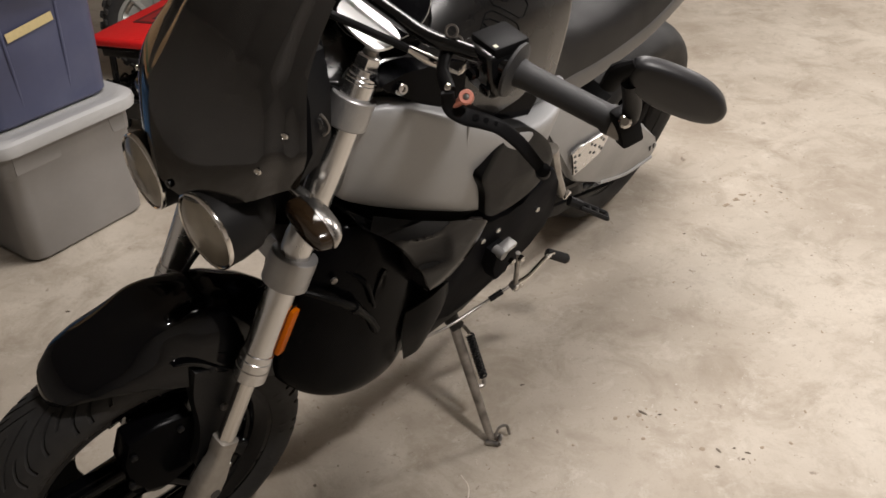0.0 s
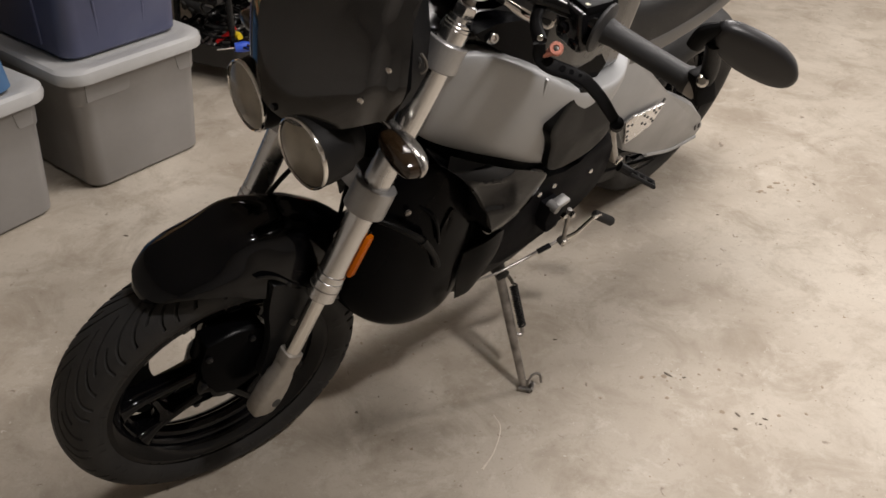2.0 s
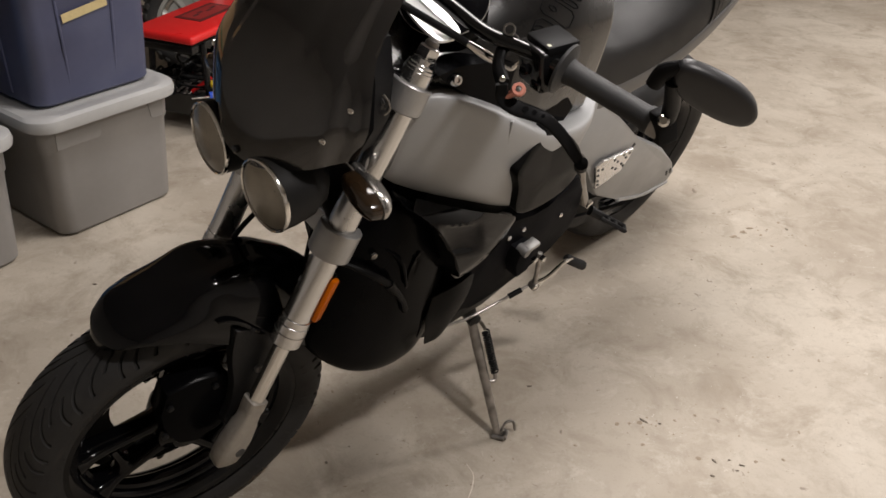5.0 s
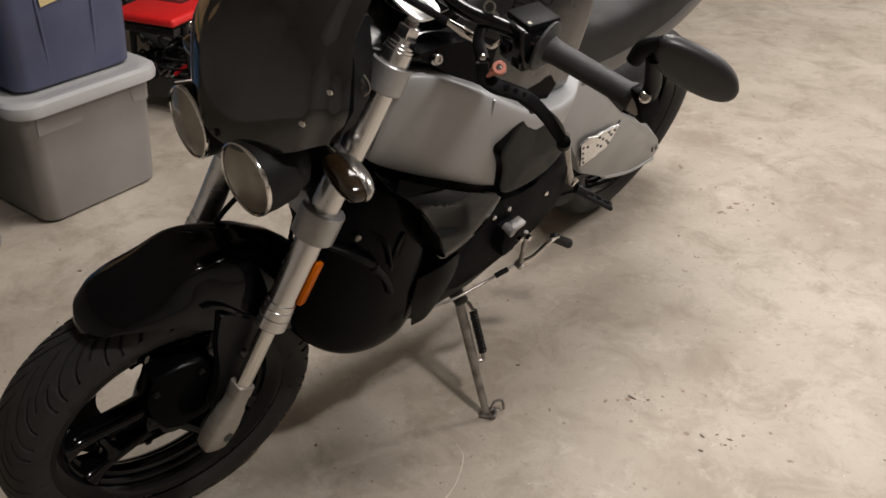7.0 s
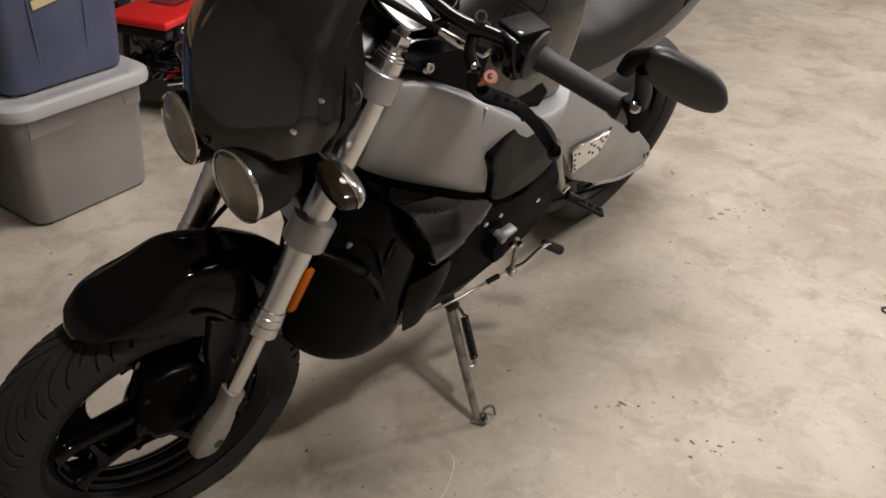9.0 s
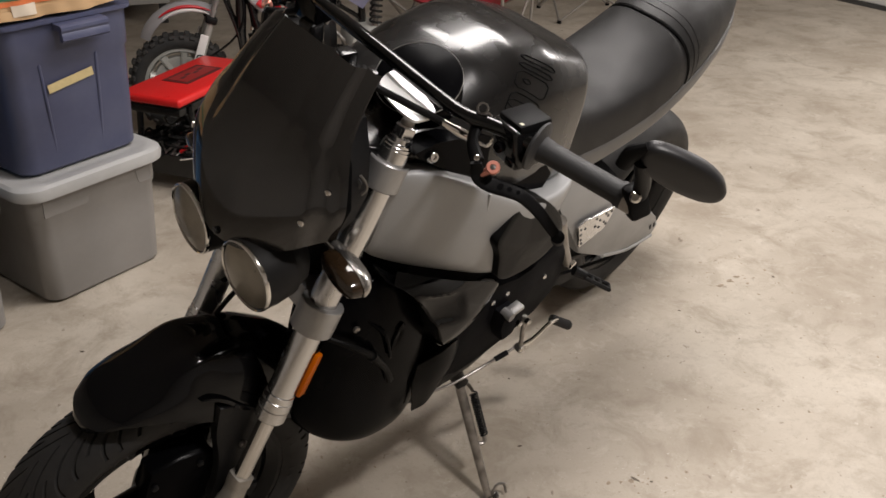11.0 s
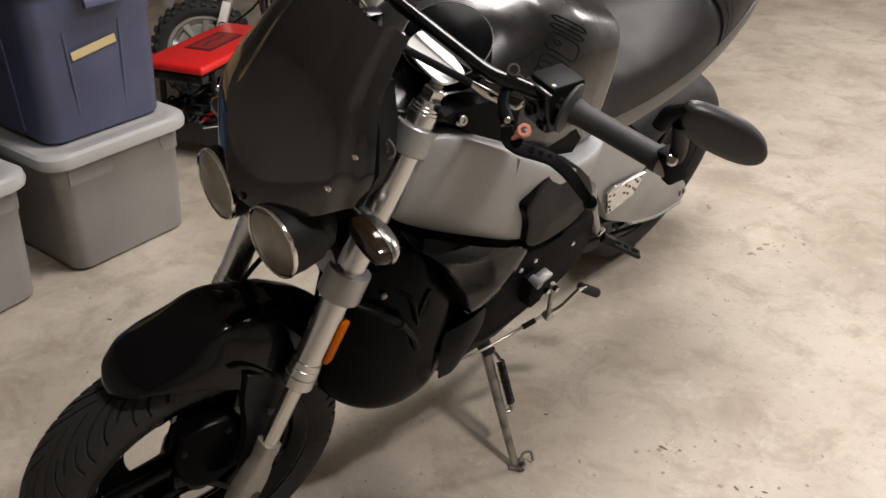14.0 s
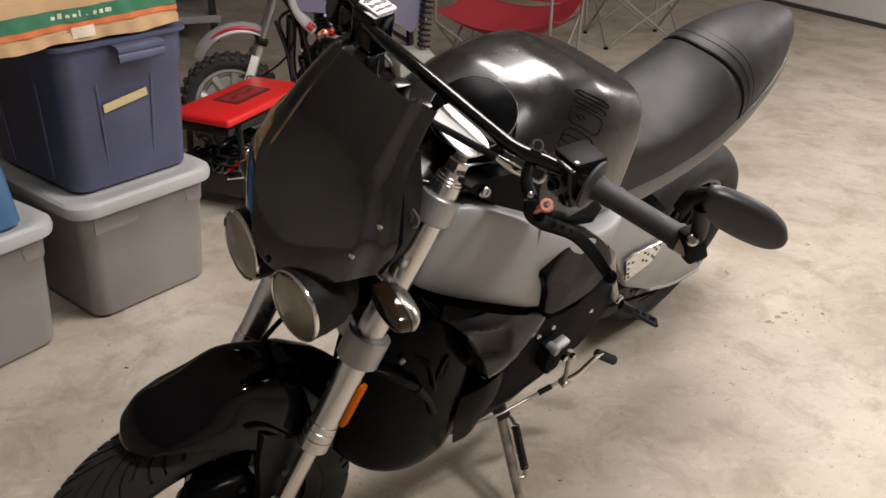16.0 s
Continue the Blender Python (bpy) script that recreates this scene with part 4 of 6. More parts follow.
    part("clamp_bolt", turned([(0, 0.010), (0.006, 0.010), (0.010, 0.006), (0.010, 0.003)], (0.985, 0.118, 1.02), (0.5, 0.8, 0.35), 14), CHROME, bike, "bright bolt", m=m)


def arch(x, half, base, crown, n=25, power=2.6, lean=0.0):
    """Points of an arch across the machine, from its left foot over the crown to its right foot."""
    out = []
    for k in range(n):
        t = math.pi * k / (n - 1)
        c, s = math.cos(t), math.sin(t)
        out.append((x + lean * s, half * math.copysign(abs(c) ** (2 / power), c), base + (crown - base) * abs(s) ** (2 / power)))
    return out


def tank_height(x):
    """Half width, foot, crown and squareness of the airbox cover at x."""
    xs = (0.550, 0.556, 0.568, 0.62, 0.70, 0.78, 0.86, 0.95, 1.02, 1.06, 1.075)
    hw = (0.142, 0.157, 0.166, 0.171, 0.175, 0.175, 0.168, 0.148, 0.124, 0.100, 0.085)
    ft = (0.900, 0.880, 0.876, 0.878, 0.888, 0.905, 0.933, 0.975, 1.010, 1.030, 1.036)
    cr = (1.072, 1.086, 1.095, 1.112, 1.140, 1.150, 1.138, 1.097, 1.058, 1.044, 1.040)
    pw = (5.5, 5.5, 5.4, 4.4, 3.3, 2.75, 2.5, 2.5, 2.7, 3.0, 3.0)
    return [float(np.interp(x, xs, c)) for c in (hw, ft, cr, pw)]


def tank_skin(x, deg, lift=0.0):
    """A place on the airbox cover: deg 0 at the left foot, 90 on the crown, 180 at the right foot."""
    hw, ft, cr, pw = tank_height(x)
    c, s = math.cos(radians(deg)), math.sin(radians(deg))
    y = (hw + lift) * math.copysign(abs(c) ** (2 / pw), c)
    bow = 0.035 * abs(y / 0.16) ** 3 * max(0, (0.80 - x) / 0.25)
    return Vector((x + bow, y, ft + (cr + lift - ft) * abs(s) ** (2 / pw)))


def build_tank(bike):
    xs = [0.550, 0.553, 0.556, 0.561, 0.568] + [0.575 + 0.5 * k / 44 for k in range(45)]
    degs = [180 * k / 60 for k in range(61)]
    rings = [[tank_skin(x, d) for d in degs] for x in xs]
    cover = part("airbox_cover", loft(rings), TANK_BLACK, bike, "satin black airbox cover with raised lettering shapes")
    # Thin black bars draw the shade in the lettering's grooves:
    # grooved outline shapes along both shoulders, placed by their share of the strip along and across it
    for left in (True, False):
        for strokes in GROOVES:
            line = []
            for (d0, x0), (d1, x1) in zip(strokes, strokes[1:]):
                for f in (0, 0.25, 0.5, 0.75):
                    line.append((d0 + (d1 - d0) * f, x0 + (x1 - x0) * f))
            line.append(strokes[-1])
            spots = [(0.834 - 0.083 * a - 0.073 * b, 34 + 31 * a - 13.5 * b) for a, b in line]
            skin = [tank_skin(x, d if left else 180 - d, 0.0002) for x, d in spots]
            part("groove_shade_bar", tube(skin, 0.0010, 1, 6), VOID_BLACK, cover)
    # round lid for the key in front
    c, n = Vector((0.962, 0.066, 1.112)), Vector((0.46, 0.14, 0.87))
    well = part("key_well", turned([(-0.04, 0.001), (-0.04, 0.066), (0.0, 0.0675), (0.002, 0.0665), (0.003, 0.064), (0.003, 0.001)], c, n, 64), DEEP_BLACK, bike, "round black lid with a thin rim")
    part("thin_rim", turned([(-0.001, 0.0672), (0.001, 0.0682), (0.002, 0.0676), (0.001, 0.0668)], c, n, 64, cap=False), ENGINE_GREY, well)


def outline_shape(a0, a1, b0, b1):
    """A plain rounded box outline on the shoulder strip."""
    r, q = min(0.05, (a1 - a0) * 0.35), 0.12
    return [(a0, b0 + q), (a0, b1 - q), (a0 + r, b1), (a1 - r, b1), (a1, b1 - q), (a1, b0 + q), (a1 - r, b0), (a0 + r, b0), (a0, b0 + q)]


GROOVES = (outline_shape(0, 0.30, 0, 1), outline_shape(0.10, 0.20, 0.0, 0.72), outline_shape(0.37, 0.63, 0, 1), outline_shape(0.46, 0.54, 0.2, 0.42), outline_shape(0.46, 0.54, 0.58, 0.82), outline_shape(0.69, 0.77, 0, 1), outline_shape(0.84, 0.92, 0, 1))


def build_frame(bike):
    stations = ((1.062, 0.850, 0.990, 0.128, 0.03), (1.050, 0.835, 1.012, 0.138, 0.04), (1.00, 0.810, 1.013, 0.164, 0.05), (0.91, 0.776, 0.974, 0.198, 0.06), (0.79, 0.722, 0.908, 0.212, 0.06), (0.69, 0.704, 0.880, 0.208, 0.06), (0.61, 0.709, 0.868, 0.190, 0.05), (0.55, 0.725, 0.862, 0.160, 0.04), (0.50, 0.745, 0.855, 0.130, 0.03))
    for s in (1, -1):
        rings = []
        for i in range(len(stations)):
            x, lo, hi, y, th = stations[i]
            cz, h = (lo + hi) / 2, (hi - lo) / 2
            rings.append([(x, (y - th / 2 + u * th + 0.15 * v * h) * s - 0.003 * s * (v ** 2), cz + v * h) for u, v in oval(0, 0, 0.5, 1, 32, 6.5)])
        fine = []
        for k in range(32):
            fine.append(spline([r[k] for r in rings], 4))
        rings = [[fine[k][j] for k in range(32)] for j in range(len(fine[0]))]
        spar = part("frame_spar", loft(rings), FRAME_SILVER, bike, "broad silver painted alloy frame spar")
        edge = spline([(x, z, 0) for x, z in ((0.785, 0.912), (0.822, 0.896), (0.846, 0.871), (0.8575, 0.850), (0.828, 0.803), (0.787, 0.724), (0.735, 0.702), (0.671, 0.700), (0.632, 0.714), (0.620, 0.752), (0.650, 0.820), (0.704, 0.872), (0.745, 0.898), (0.785, 0.912))], 5)[:-1]
        rings = []
        for k, inset in ((1.0, 0.028), (1.0, 0.0035), (0.99, 0.0012), (0.96, 0.0), (0.85, 0.0), (0.7, 0.0), (0.5, 0.0), (0.3, 0.0), (0.1, 0.0)):
            ring = []
            for q in edge:
                x, z = 0.745 + (q.x - 0.745) * k, 0.806 + (q.y - 0.806) * k
                crease = 0.789 + max(0.0, x - 0.755) * 0.60
                fall = (z - crease) * 0.10 if z > crease else (crease - z) * 0.20
                ring.append((x, (0.2265 - fall - inset - 0.02 * max(0, 0.70 - x)) * s, z))
            rings.append(ring)
        part("frame_slider", loft(rings), GUARD_BLACK, spar, "black plastic frame guard")
        seam = [(0.902, 0.964), (0.899, 0.950), (0.896, 0.936), (0.886, 0.900), (0.876, 0.865), (0.866, 0.840)]
        part("weld_seam", tube([(x, (0.1975 + (0.91 - x) * 0.12 + 0.15 * (z - 0.875) - 0.003 * ((z - 0.87) / 0.1) ** 2) * s, z) for x, z in seam], [0.0022, 0.0030, 0.0025, 0.0030, 0.0026, 0.002], 5, 10), FRAME_SILVER, spar, "faint weld seam")
        rings = []
        for x, y, lo, hi in ((0.565, 0.112, 0.765, 0.835), (0.52, 0.122, 0.775, 0.836), (0.44, 0.130, 0.792, 0.842), (0.35, 0.1345, 0.804, 0.850), (0.20, 0.1395, 0.834, 0.878), (0.08, 0.1365, 0.874, 0.920), (0.0, 0.128, 0.906, 0.946), (-0.10, 0.108, 0.945, 0.980), (-0.19, 0.074, 0.984, 1.010), (-0.25, 0.030, 1.006, 1.026)):
            rings.append([(x, (y - 0.009 + u * 0.009) * s, (lo + hi) / 2 + v * (hi - lo) / 2) for u, v in oval(0, 0, 1, 1, 16, 3.5)])
        fine = [spline([r[k] for r in rings], 3) for k in range(16)]
        part("tail_panel", loft([[fine[k][j] for k in range(16)] for j in range(len(fine[0]))]), PANEL_GREY, bike, "satin grey tail panel under the seat")


    # black side covers between the airbox cover and the spars
    for s in (1, -1):
        side = part("side_cover", loft([[(x, (y + 0.022 * max(0, 1.0 - z) / 0.1) * s, z) for x, z in ((1.046, 1.056), (1.03, 1.042), (0.944, 0.986), (0.833, 0.921), (0.70, 0.870), (0.665, 0.900), (0.74, 0.985), (0.90, 1.044), (1.00, 1.060))] for y in (0.120, 0.152, 0.156)]), DEEP_BLACK, bike, "black plastic side cover")
        part("cover_bolt", turned([(0, 0.010), (0.004, 0.010), (0.009, 0.007), (0.009, 0.004), (0.006, 0.003)], (1.008, 0.157 * s, 1.040), (0.25, s, 0.45), 14), CHROME, side, "bright bolt")
        # Paler grey strip stands for light caught along the scoop's lower edge.
        part("lit_scoop_edge", plate([(0.775, 0.703), (0.791, 0.673), (0.823, 0.627), (0.862, 0.598), (0.898, 0.600), (0.916, 0.636), (0.868, 0.664), (0.830, 0.690), (0.816, 0.722)], "y", 0.192 if s > 0 else -0.198, 0.006, 0.002, 3), PANEL_GREY, bike, "grey strip for the scoop's lit lower edge")


def build_seat(bike):
    xs = (0.625, 0.60, 0.55, 0.48, 0.40, 0.31, 0.22, 0.15, 0.105, 0.090)
    half = (0.100, 0.114, 0.120, 0.124, 0.130, 0.134, 0.136, 0.135, 0.132, 0.130)
    edge = (0.820, 0.810, 0.800, 0.800, 0.806, 0.822, 0.846, 0.870, 0.890, 0.900)
    top = (1.020, 1.012, 0.995, 0.982, 0.978, 0.986, 1.004, 1.026, 1.040, 1.034)
    rings = []
    for x in np.linspace(0.625, 0.090, 30):
        i = [float(np.interp(-x, [-q for q in xs], c)) for c in (half, edge, top)]
        ring = arch(x, i[0], i[1], i[2], 29, 2.5)
        rings.append([(px_ - 0.05 * (1 - (x - 0.09) / 0.535) * (1 - (y / i[0]) ** 2) * -1, y, z - 0.046 * max(0, 1 - (y / (i[0] * 0.86)) ** 2) ** 0.8 * max(0, 1 - ((x - 0.33) / 0.22) ** 2) ** 0.7) for px_, y, z in ring])
    seat = part("seat", loft(rings), SEAT_VINYL, bike, "black grained vinyl rider seat")
    xs = (0.091, 0.07, 0.02, -0.06, -0.14, -0.20, -0.235, -0.250)
    half = (0.131, 0.130, 0.124, 0.110, 0.088, 0.064, 0.038, 0.016)
    edge = (0.902, 0.910, 0.930, 0.958, 0.985, 1.005, 1.018, 1.025)
    top = (1.040, 1.054, 1.074, 1.090, 1.097, 1.092, 1.080, 1.062)

    def bow(x, y, w):
        return x + 0.05 * max(0, (x + 0.25) / 0.34) * (1 - (y / w) ** 2)
    rings = []
    for x in np.linspace(0.091, -0.250, 24):
        i = [float(np.interp(-x, [-q for q in xs], c)) for c in (half, edge, top)]
        rings.append([(bow(px_, y, i[0]), y, z) for px_, y, z in arch(x, *i, n=29, power=2.5)])
    part("pillion_seat", loft(rings), SEAT_VINYL, bike, "black vinyl pillion seat")
    for x, r, up in ((0.089, 0.0016, 0.0002), (0.070, 0.0011, -0.0004), (0.052, 0.0011, -0.0004)):
        i = [float(np.interp(-x, [-q for q in xs], c)) for c in (half, edge, top)]
        part("seat_piping", tube([(bow(px_, y, i[0]), y, z) for px_, y, z in arch(x, i[0] + up, i[1], i[2] + up, 17, 2.5)], r, 3, 6), MATT_BLACK if r > 0.0012 else SEAT_VINYL, seat, "stitched seam piping")


def build_engine(bike):
    rings = []
    for x, y, lo, hi in ((1.00, 0.09, 0.50, 0.86), (0.96, 0.13, 0.42, 0.90), (0.8, 0.15, 0.36, 0.92), (0.6, 0.15, 0.34, 0.86), (0.45, 0.13, 0.36, 0.76), (0.36, 0.10, 0.42, 0.62)):
        rings.append([(x, u * y, (lo + hi) / 2 + v * (hi - lo) / 2) for u, v in oval(0, 0, 1, 1, 24, 4)])
    part("engine", loft(rings), ENGINE_BLACK, bike, "black v-twin engine block")
    for k in range(7):
        part("cooling_fin", block((0.16, 0.30, 0.006), pose(0.95, 0, 0.56 + 0.03 * k, 0, -30, 0), 0.002), ENGINE_BLACK, bike)
    # gloss black chin fairing on the left side, scoops on both
    for s in (1, -1):
        rings = []
        for x, y, lo, hi in ((1.165, 0.07, 0.53, 0.64), (1.155, 0.115, 0.478, 0.70), (1.12, 0.146, 0.432, 0.77), (1.07, 0.167, 0.394, 0.81), (1.01, 0.180, 0.370, 0.795), (0.94, 0.180, 0.360, 0.725), (0.895, 0.170, 0.372, 0.665), (0.868, 0.155, 0.415, 0.60), (0.858, 0.135, 0.455, 0.55)):
            rings.append([(x, (y - 0.03 + 0.03 * u) * s, (lo + hi) / 2 + v * (hi - lo) / 2) for u, v in oval(0, 0, 1, 1, 40, 2.4)])
        fine = [spline([r[k] for r in rings], 5) for k in range(40)]
        if s > 0:
            chin = part("chin_fairing", loft([[fine[k][j] for k in range(40)] for j in range(len(fine[0]))]), DEEP_BLACK, bike, "gloss black chin fairing")
            part("fairing_vent", loft([[(x + 0.009 * k * math.cos(a) - 0.006 * math.sin(a), y, z + 0.034 * k * math.sin(a)) for a in [2 * math.pi * j / 16 for j in range(16)]] for x, y, z, k in ((1.012, 0.166, 0.668, 1.25), (1.012, 0.1805, 0.668, 1.2), (1.012, 0.182, 0.668, 1.05), (1.012, 0.178, 0.668, 0.7))]), SCOOP_BLACK, chin, "black raised vent slot")
            part("fairing_hose", tube([(1.150, 0.130, 0.720), (1.110, 0.166, 0.700), (1.070, 0.180, 0.665), (1.030, 0.184, 0.610), (1.010, 0.183, 0.570)], [0.004, 0.006, 0.007, 0.006, 0.008], 6, 10), GUARD_BLACK, chin, "thin black hose across the fairing")
            part("hose_clip", turned([(-0.006, 0.0075), (-0.006, 0.0095), (0.006, 0.0095), (0.006, 0.0075)], (1.068, 0.181, 0.663), (0.55, -0.15, 0.8), 14, cap=False), GUARD_BLACK, chin)
            part("fairing_ridge", tube([(1.075, 0.160, 0.735), (1.045, 0.176, 0.700), (1.025, 0.183, 0.640)], [0.002, 0.005, 0.003], 6, 8), DEEP_BLACK, chin)
            part("fairing_screw", turned([(0, 0.006), (0.004, 0.006), (0.005, 0.003)], (1.10, 0.157 * s, 0.73), (0.2, s, 0), 10), STEEL, chin)
        # air scoop: a shelf that leans out below the spar and turns under at its crest
        lip = spline([(1.060, 0.183, 0.826), (1.035, 0.200, 0.806), (0.999, 0.218, 0.766), (0.976, 0.230, 0.725), (0.958, 0.238, 0.680)], 6)
        back = spline([(1.030, 0.160, 0.824), (0.966, 0.186, 0.798), (0.899, 0.198, 0.766), (0.831, 0.200, 0.732), (0.772, 0.200, 0.700)], 6)
        under = spline([(0.920, 0.206, 0.626), (0.886, 0.204, 0.610), (0.826, 0.200, 0.620), (0.776, 0.194, 0.648), (0.748, 0.188, 0.678)], 6)
        rows = []
        for i, (p, q) in enumerate(zip(lip, back)):
            u = i / (len(lip) - 1)
            row = [(p.x + 0.002, (p.y - 0.050) * s, p.z + 0.006), (p.x + 0.003, (p.y - 0.012) * s, p.z - 0.002)]
            for k in range(25):
                v = k / 24
                c = p.lerp(q, v)
                y = c.y + 0.010 * math.sin(math.pi * v) * u
                f, g = (1.012 - c.x) / 0.115, (c.z - 0.760 + (1.00 - c.x) * 0.36) / 0.026
                if 0 < f < 1 and abs(g) < 1:
                    y -= 0.011 * (math.sin(math.pi * f) * (1 - g * g)) ** 0.5
                row.append((c.x, y * s, c.z))
            rows.append(row)
        last = [Vector((x, y * s, z)) for x, y, z in rows[-1][2:]]
        for f in (0.12, 0.35, 0.6, 0.8, 1.0):
            low = [last[k].lerp(under[k], f) + Vector((0, 0.006 * math.sin(math.pi * f), 0)) for k in range(25)]
            rows.append([(low[0].x, (low[0].y - 0.050) * s, low[0].z), (low[0].x + 0.002, (low[0].y - 0.012) * s, low[0].z)] + [(w.x, w.y * s, w.z) for w in low])
        part("air_scoop", thicken(loft(rows, closed=False), 0.003), SCOOP_BLACK, bike, "gloss black air scoop with a hollow face")
        # grey flap and belly pan
        flap = [spline(line, 5) for line in ([(0.934, 0.184, 0.556), (0.890, 0.198, 0.576), (0.850, 0.198, 0.584), (0.818, 0.186, 0.560)], [(0.936, 0.187, 0.500), (0.895, 0.205, 0.508), (0.852, 0.203, 0.520), (0.818, 0.188, 0.528)], [(0.908, 0.182, 0.404), (0.878, 0.190, 0.416), (0.846, 0.187, 0.446), (0.816, 0.180, 0.496)])]
        part("fairing_flap", thicken(loft([[(p.x, p.y * s, p.z) for p in spline([a, b, c], 4)] for a, b, c in zip(*flap)], closed=False), 0.004 * s), GUARD_BLACK, bike, "dark grey curved fairing flap")
    rings = []
    for x, y, lo, hi in ((0.95, 0.12, 0.34, 0.48), (0.85, 0.16, 0.32, 0.50), (0.7, 0.165, 0.33, 0.50), (0.58, 0.16, 0.36, 0.50), (0.48, 0.12, 0.40, 0.52)):
        rings.append([(x, u * y, (lo + hi) / 2 + v * (hi - lo) / 2) for u, v in oval(0, 0, 1, 1, 24, 3)])
    part("belly_pan", loft(rings), ENGINE_BLACK, bike, "black belly under the engine")
    cover = part("sprocket_cover", plate([(0.79, 0.668), (0.70, 0.655), (0.62, 0.640), (0.555, 0.695), (0.512, 0.665), (0.488, 0.585), (0.492, 0.515), (0.58, 0.478), (0.70, 0.452), (0.83, 0.455), (0.86, 0.50), (0.835, 0.585)], "y", 0.13, 0.058, 0.010, 3), DULL_BLACK, bike, "matt black sprocket cover")
    for x, z in ((0.696, 0.622), (0.741, 0.620), (0.56, 0.60)):
        part("cover_screw", turned([(0, 0.006), (0.004, 0.006), (0.006, 0.004)], (x, 0.187, z), (0, 1, 0), 10), CHROME, cover)


def build_controls(bike):
    # gear lever
    lever = part("gear_lever", tube([(0.664, 0.228, 0.572), (0.656, 0.232, 0.525), (0.648, 0.235, 0.478)], [0.0055, 0.0048, 0.0055], 4, 12), STEEL, bike, "worn steel gear lever")
    part("lever_arm", tube([(0.648, 0.235, 0.478), (0.61, 0.240, 0.482), (0.56, 0.240, 0.500), (0.515, 0.235, 0.482)], [0.0060, 0.0052, 0.0048, 0.0045], 6, 10), CHROME, lever)
    part("toe_peg", turned([(0, 0.009), (0.003, 0.011), (0.05, 0.0115), (0.054, 0.009)], (0.520, 0.222, 0.478), (-0.75, 0.62, -0.35), 16), RUBBER, lever, "black rubber toe peg")
    part("peg_end", turned([(0.053, 0.009), (0.056, 0.008), (0.057, 0.004)], (0.520, 0.222, 0.478), (-0.75, 0.62, -0.35), 12), CHROME, lever)
    part("lever_bracket", plate([(0.722, 0.592), (0.680, 0.592), (0.662, 0.545), (0.668, 0.515), (0.700, 0.510), (0.722, 0.550)], "y", 0.188, 0.030, 0.006), DULL_BLACK, bike, "black lever bracket")
    part("bracket_top", block((0.052, 0.024, 0.011), pose(0.694, 0.212, 0.592, 0, 8, 0), 0.004), CAST_SILVER, bike)
    part("bracket_lug", turned([(-0.012, 0.006), (-0.012, 0.010), (0.012, 0.010), (0.012, 0.006)], (0.712, 0.214, 0.592), (0, 1, 0), 16), CAST_SILVER, bike)
    part("linkage_joint", turned([(-0.008, 0.005), (-0.008, 0.010), (0.008, 0.010), (0.008, 0.005)], (0.648, 0.234, 0.474), (0.2, 1, 0), 16), STEEL, bike)
    for x, z in ((0.700, 0.58), (0.665, 0.565), (0.650, 0.476), (0.632, 0.470)):
        part("lever_bolt", turned([(0, 0.007), (0.008, 0.007), (0.010, 0.005)], (x, 0.234, z), (0, 1, 0), 8), CHROME, bike)
    part("shift_rod", tube([(0.648, 0.228, 0.472), (0.69, 0.213, 0.448), (0.72, 0.202, 0.430), (0.79, 0.186, 0.410), (0.86, 0.172, 0.412)], 0.0032, 8, 10), STEEL, bike, "thin curved shift rod")
    part("rod_sleeve", tube([(0.668, 0.221, 0.460), (0.694, 0.212, 0.446)], 0.006, 1, 10), MATT_BLACK, bike)
    # footpegs
    for s in (1, -1):
        hanger = part("peg_hanger", tube([(0.50, 0.15 * s, 0.70), (0.485, 0.168 * s, 0.645), (0.463, 0.185 * s, 0.590)], [0.022, 0.017, 0.015], 5, 14, flat=0.7), LUG_METAL, bike, "stained cast footpeg hanger")
        part("hanger_bolt", turned([(0, 0.011), (0.008, 0.011), (0.010, 0.008)], (0.462, 0.192 * s, 0.592), (-0.1, s, -0.2), 16), CHROME, hanger)
        a = Vector((0.435, 0.195 * s, 0.560))
        d = Vector((-0.62, 0.72 * s, -0.30)).normalized()
        peg = part("footpeg", tube([a, a + d * 0.03], [0.012, 0.011], 2, 10), ENGINE_BLACK, bike, "worn black metal footpeg")
        side = d.cross(Vector((0, 0, 1))).normalized()
        for k in (-1, 1):
            part("peg_rail", tube([a + d * 0.028 + side * 0.009 * k, a + d * 0.095 + side * 0.009 * k], 0.0055, 1, 8), ENGINE_BLACK, peg)
        for t in (0.03, 0.05, 0.07, 0.095):
            part("peg_bar", tube([a + d * t + side * 0.011, a + d * t - side * 0.011], 0.005, 1, 8), ENGINE_BLACK, peg)
    # side stand, its feet on the floor
    def from_world(p):
        return BIKE.inverted() @ Vector(p)
    top, foot = from_world((-0.022, 1.492, 0.275)), from_world((0.050, 1.400, 0.012))
    mid = top.lerp(foot, 0.5)
    stand = part("side_stand", tube([top, mid, foot], [0.0115, 0.011, 0.009], 4, 12), STEEL, bike, "worn steel side stand")
    part("stand_pivot", turned([(-0.02, 0.010), (-0.018, 0.016), (0.018, 0.016), (0.02, 0.010)], top, (0.2, 1, 0), 16), ENGINE_BLACK, stand)
    part("stand_bracket", tube([top + Vector((0.03, -0.04, 0.09)), top], [0.022, 0.016], 1, 12), ENGINE_BLACK, stand)
    off = Vector((-0.024, 0.012, 0.004))
    coils, axis = [], (foot - top)
    u = axis.orthogonal().normalized()
    w = axis.normalized().cross(u)
    for k in range(120):
        f = 0.14 + 0.36 * k / 119
        a = k / 119 * 2 * math.pi * 18
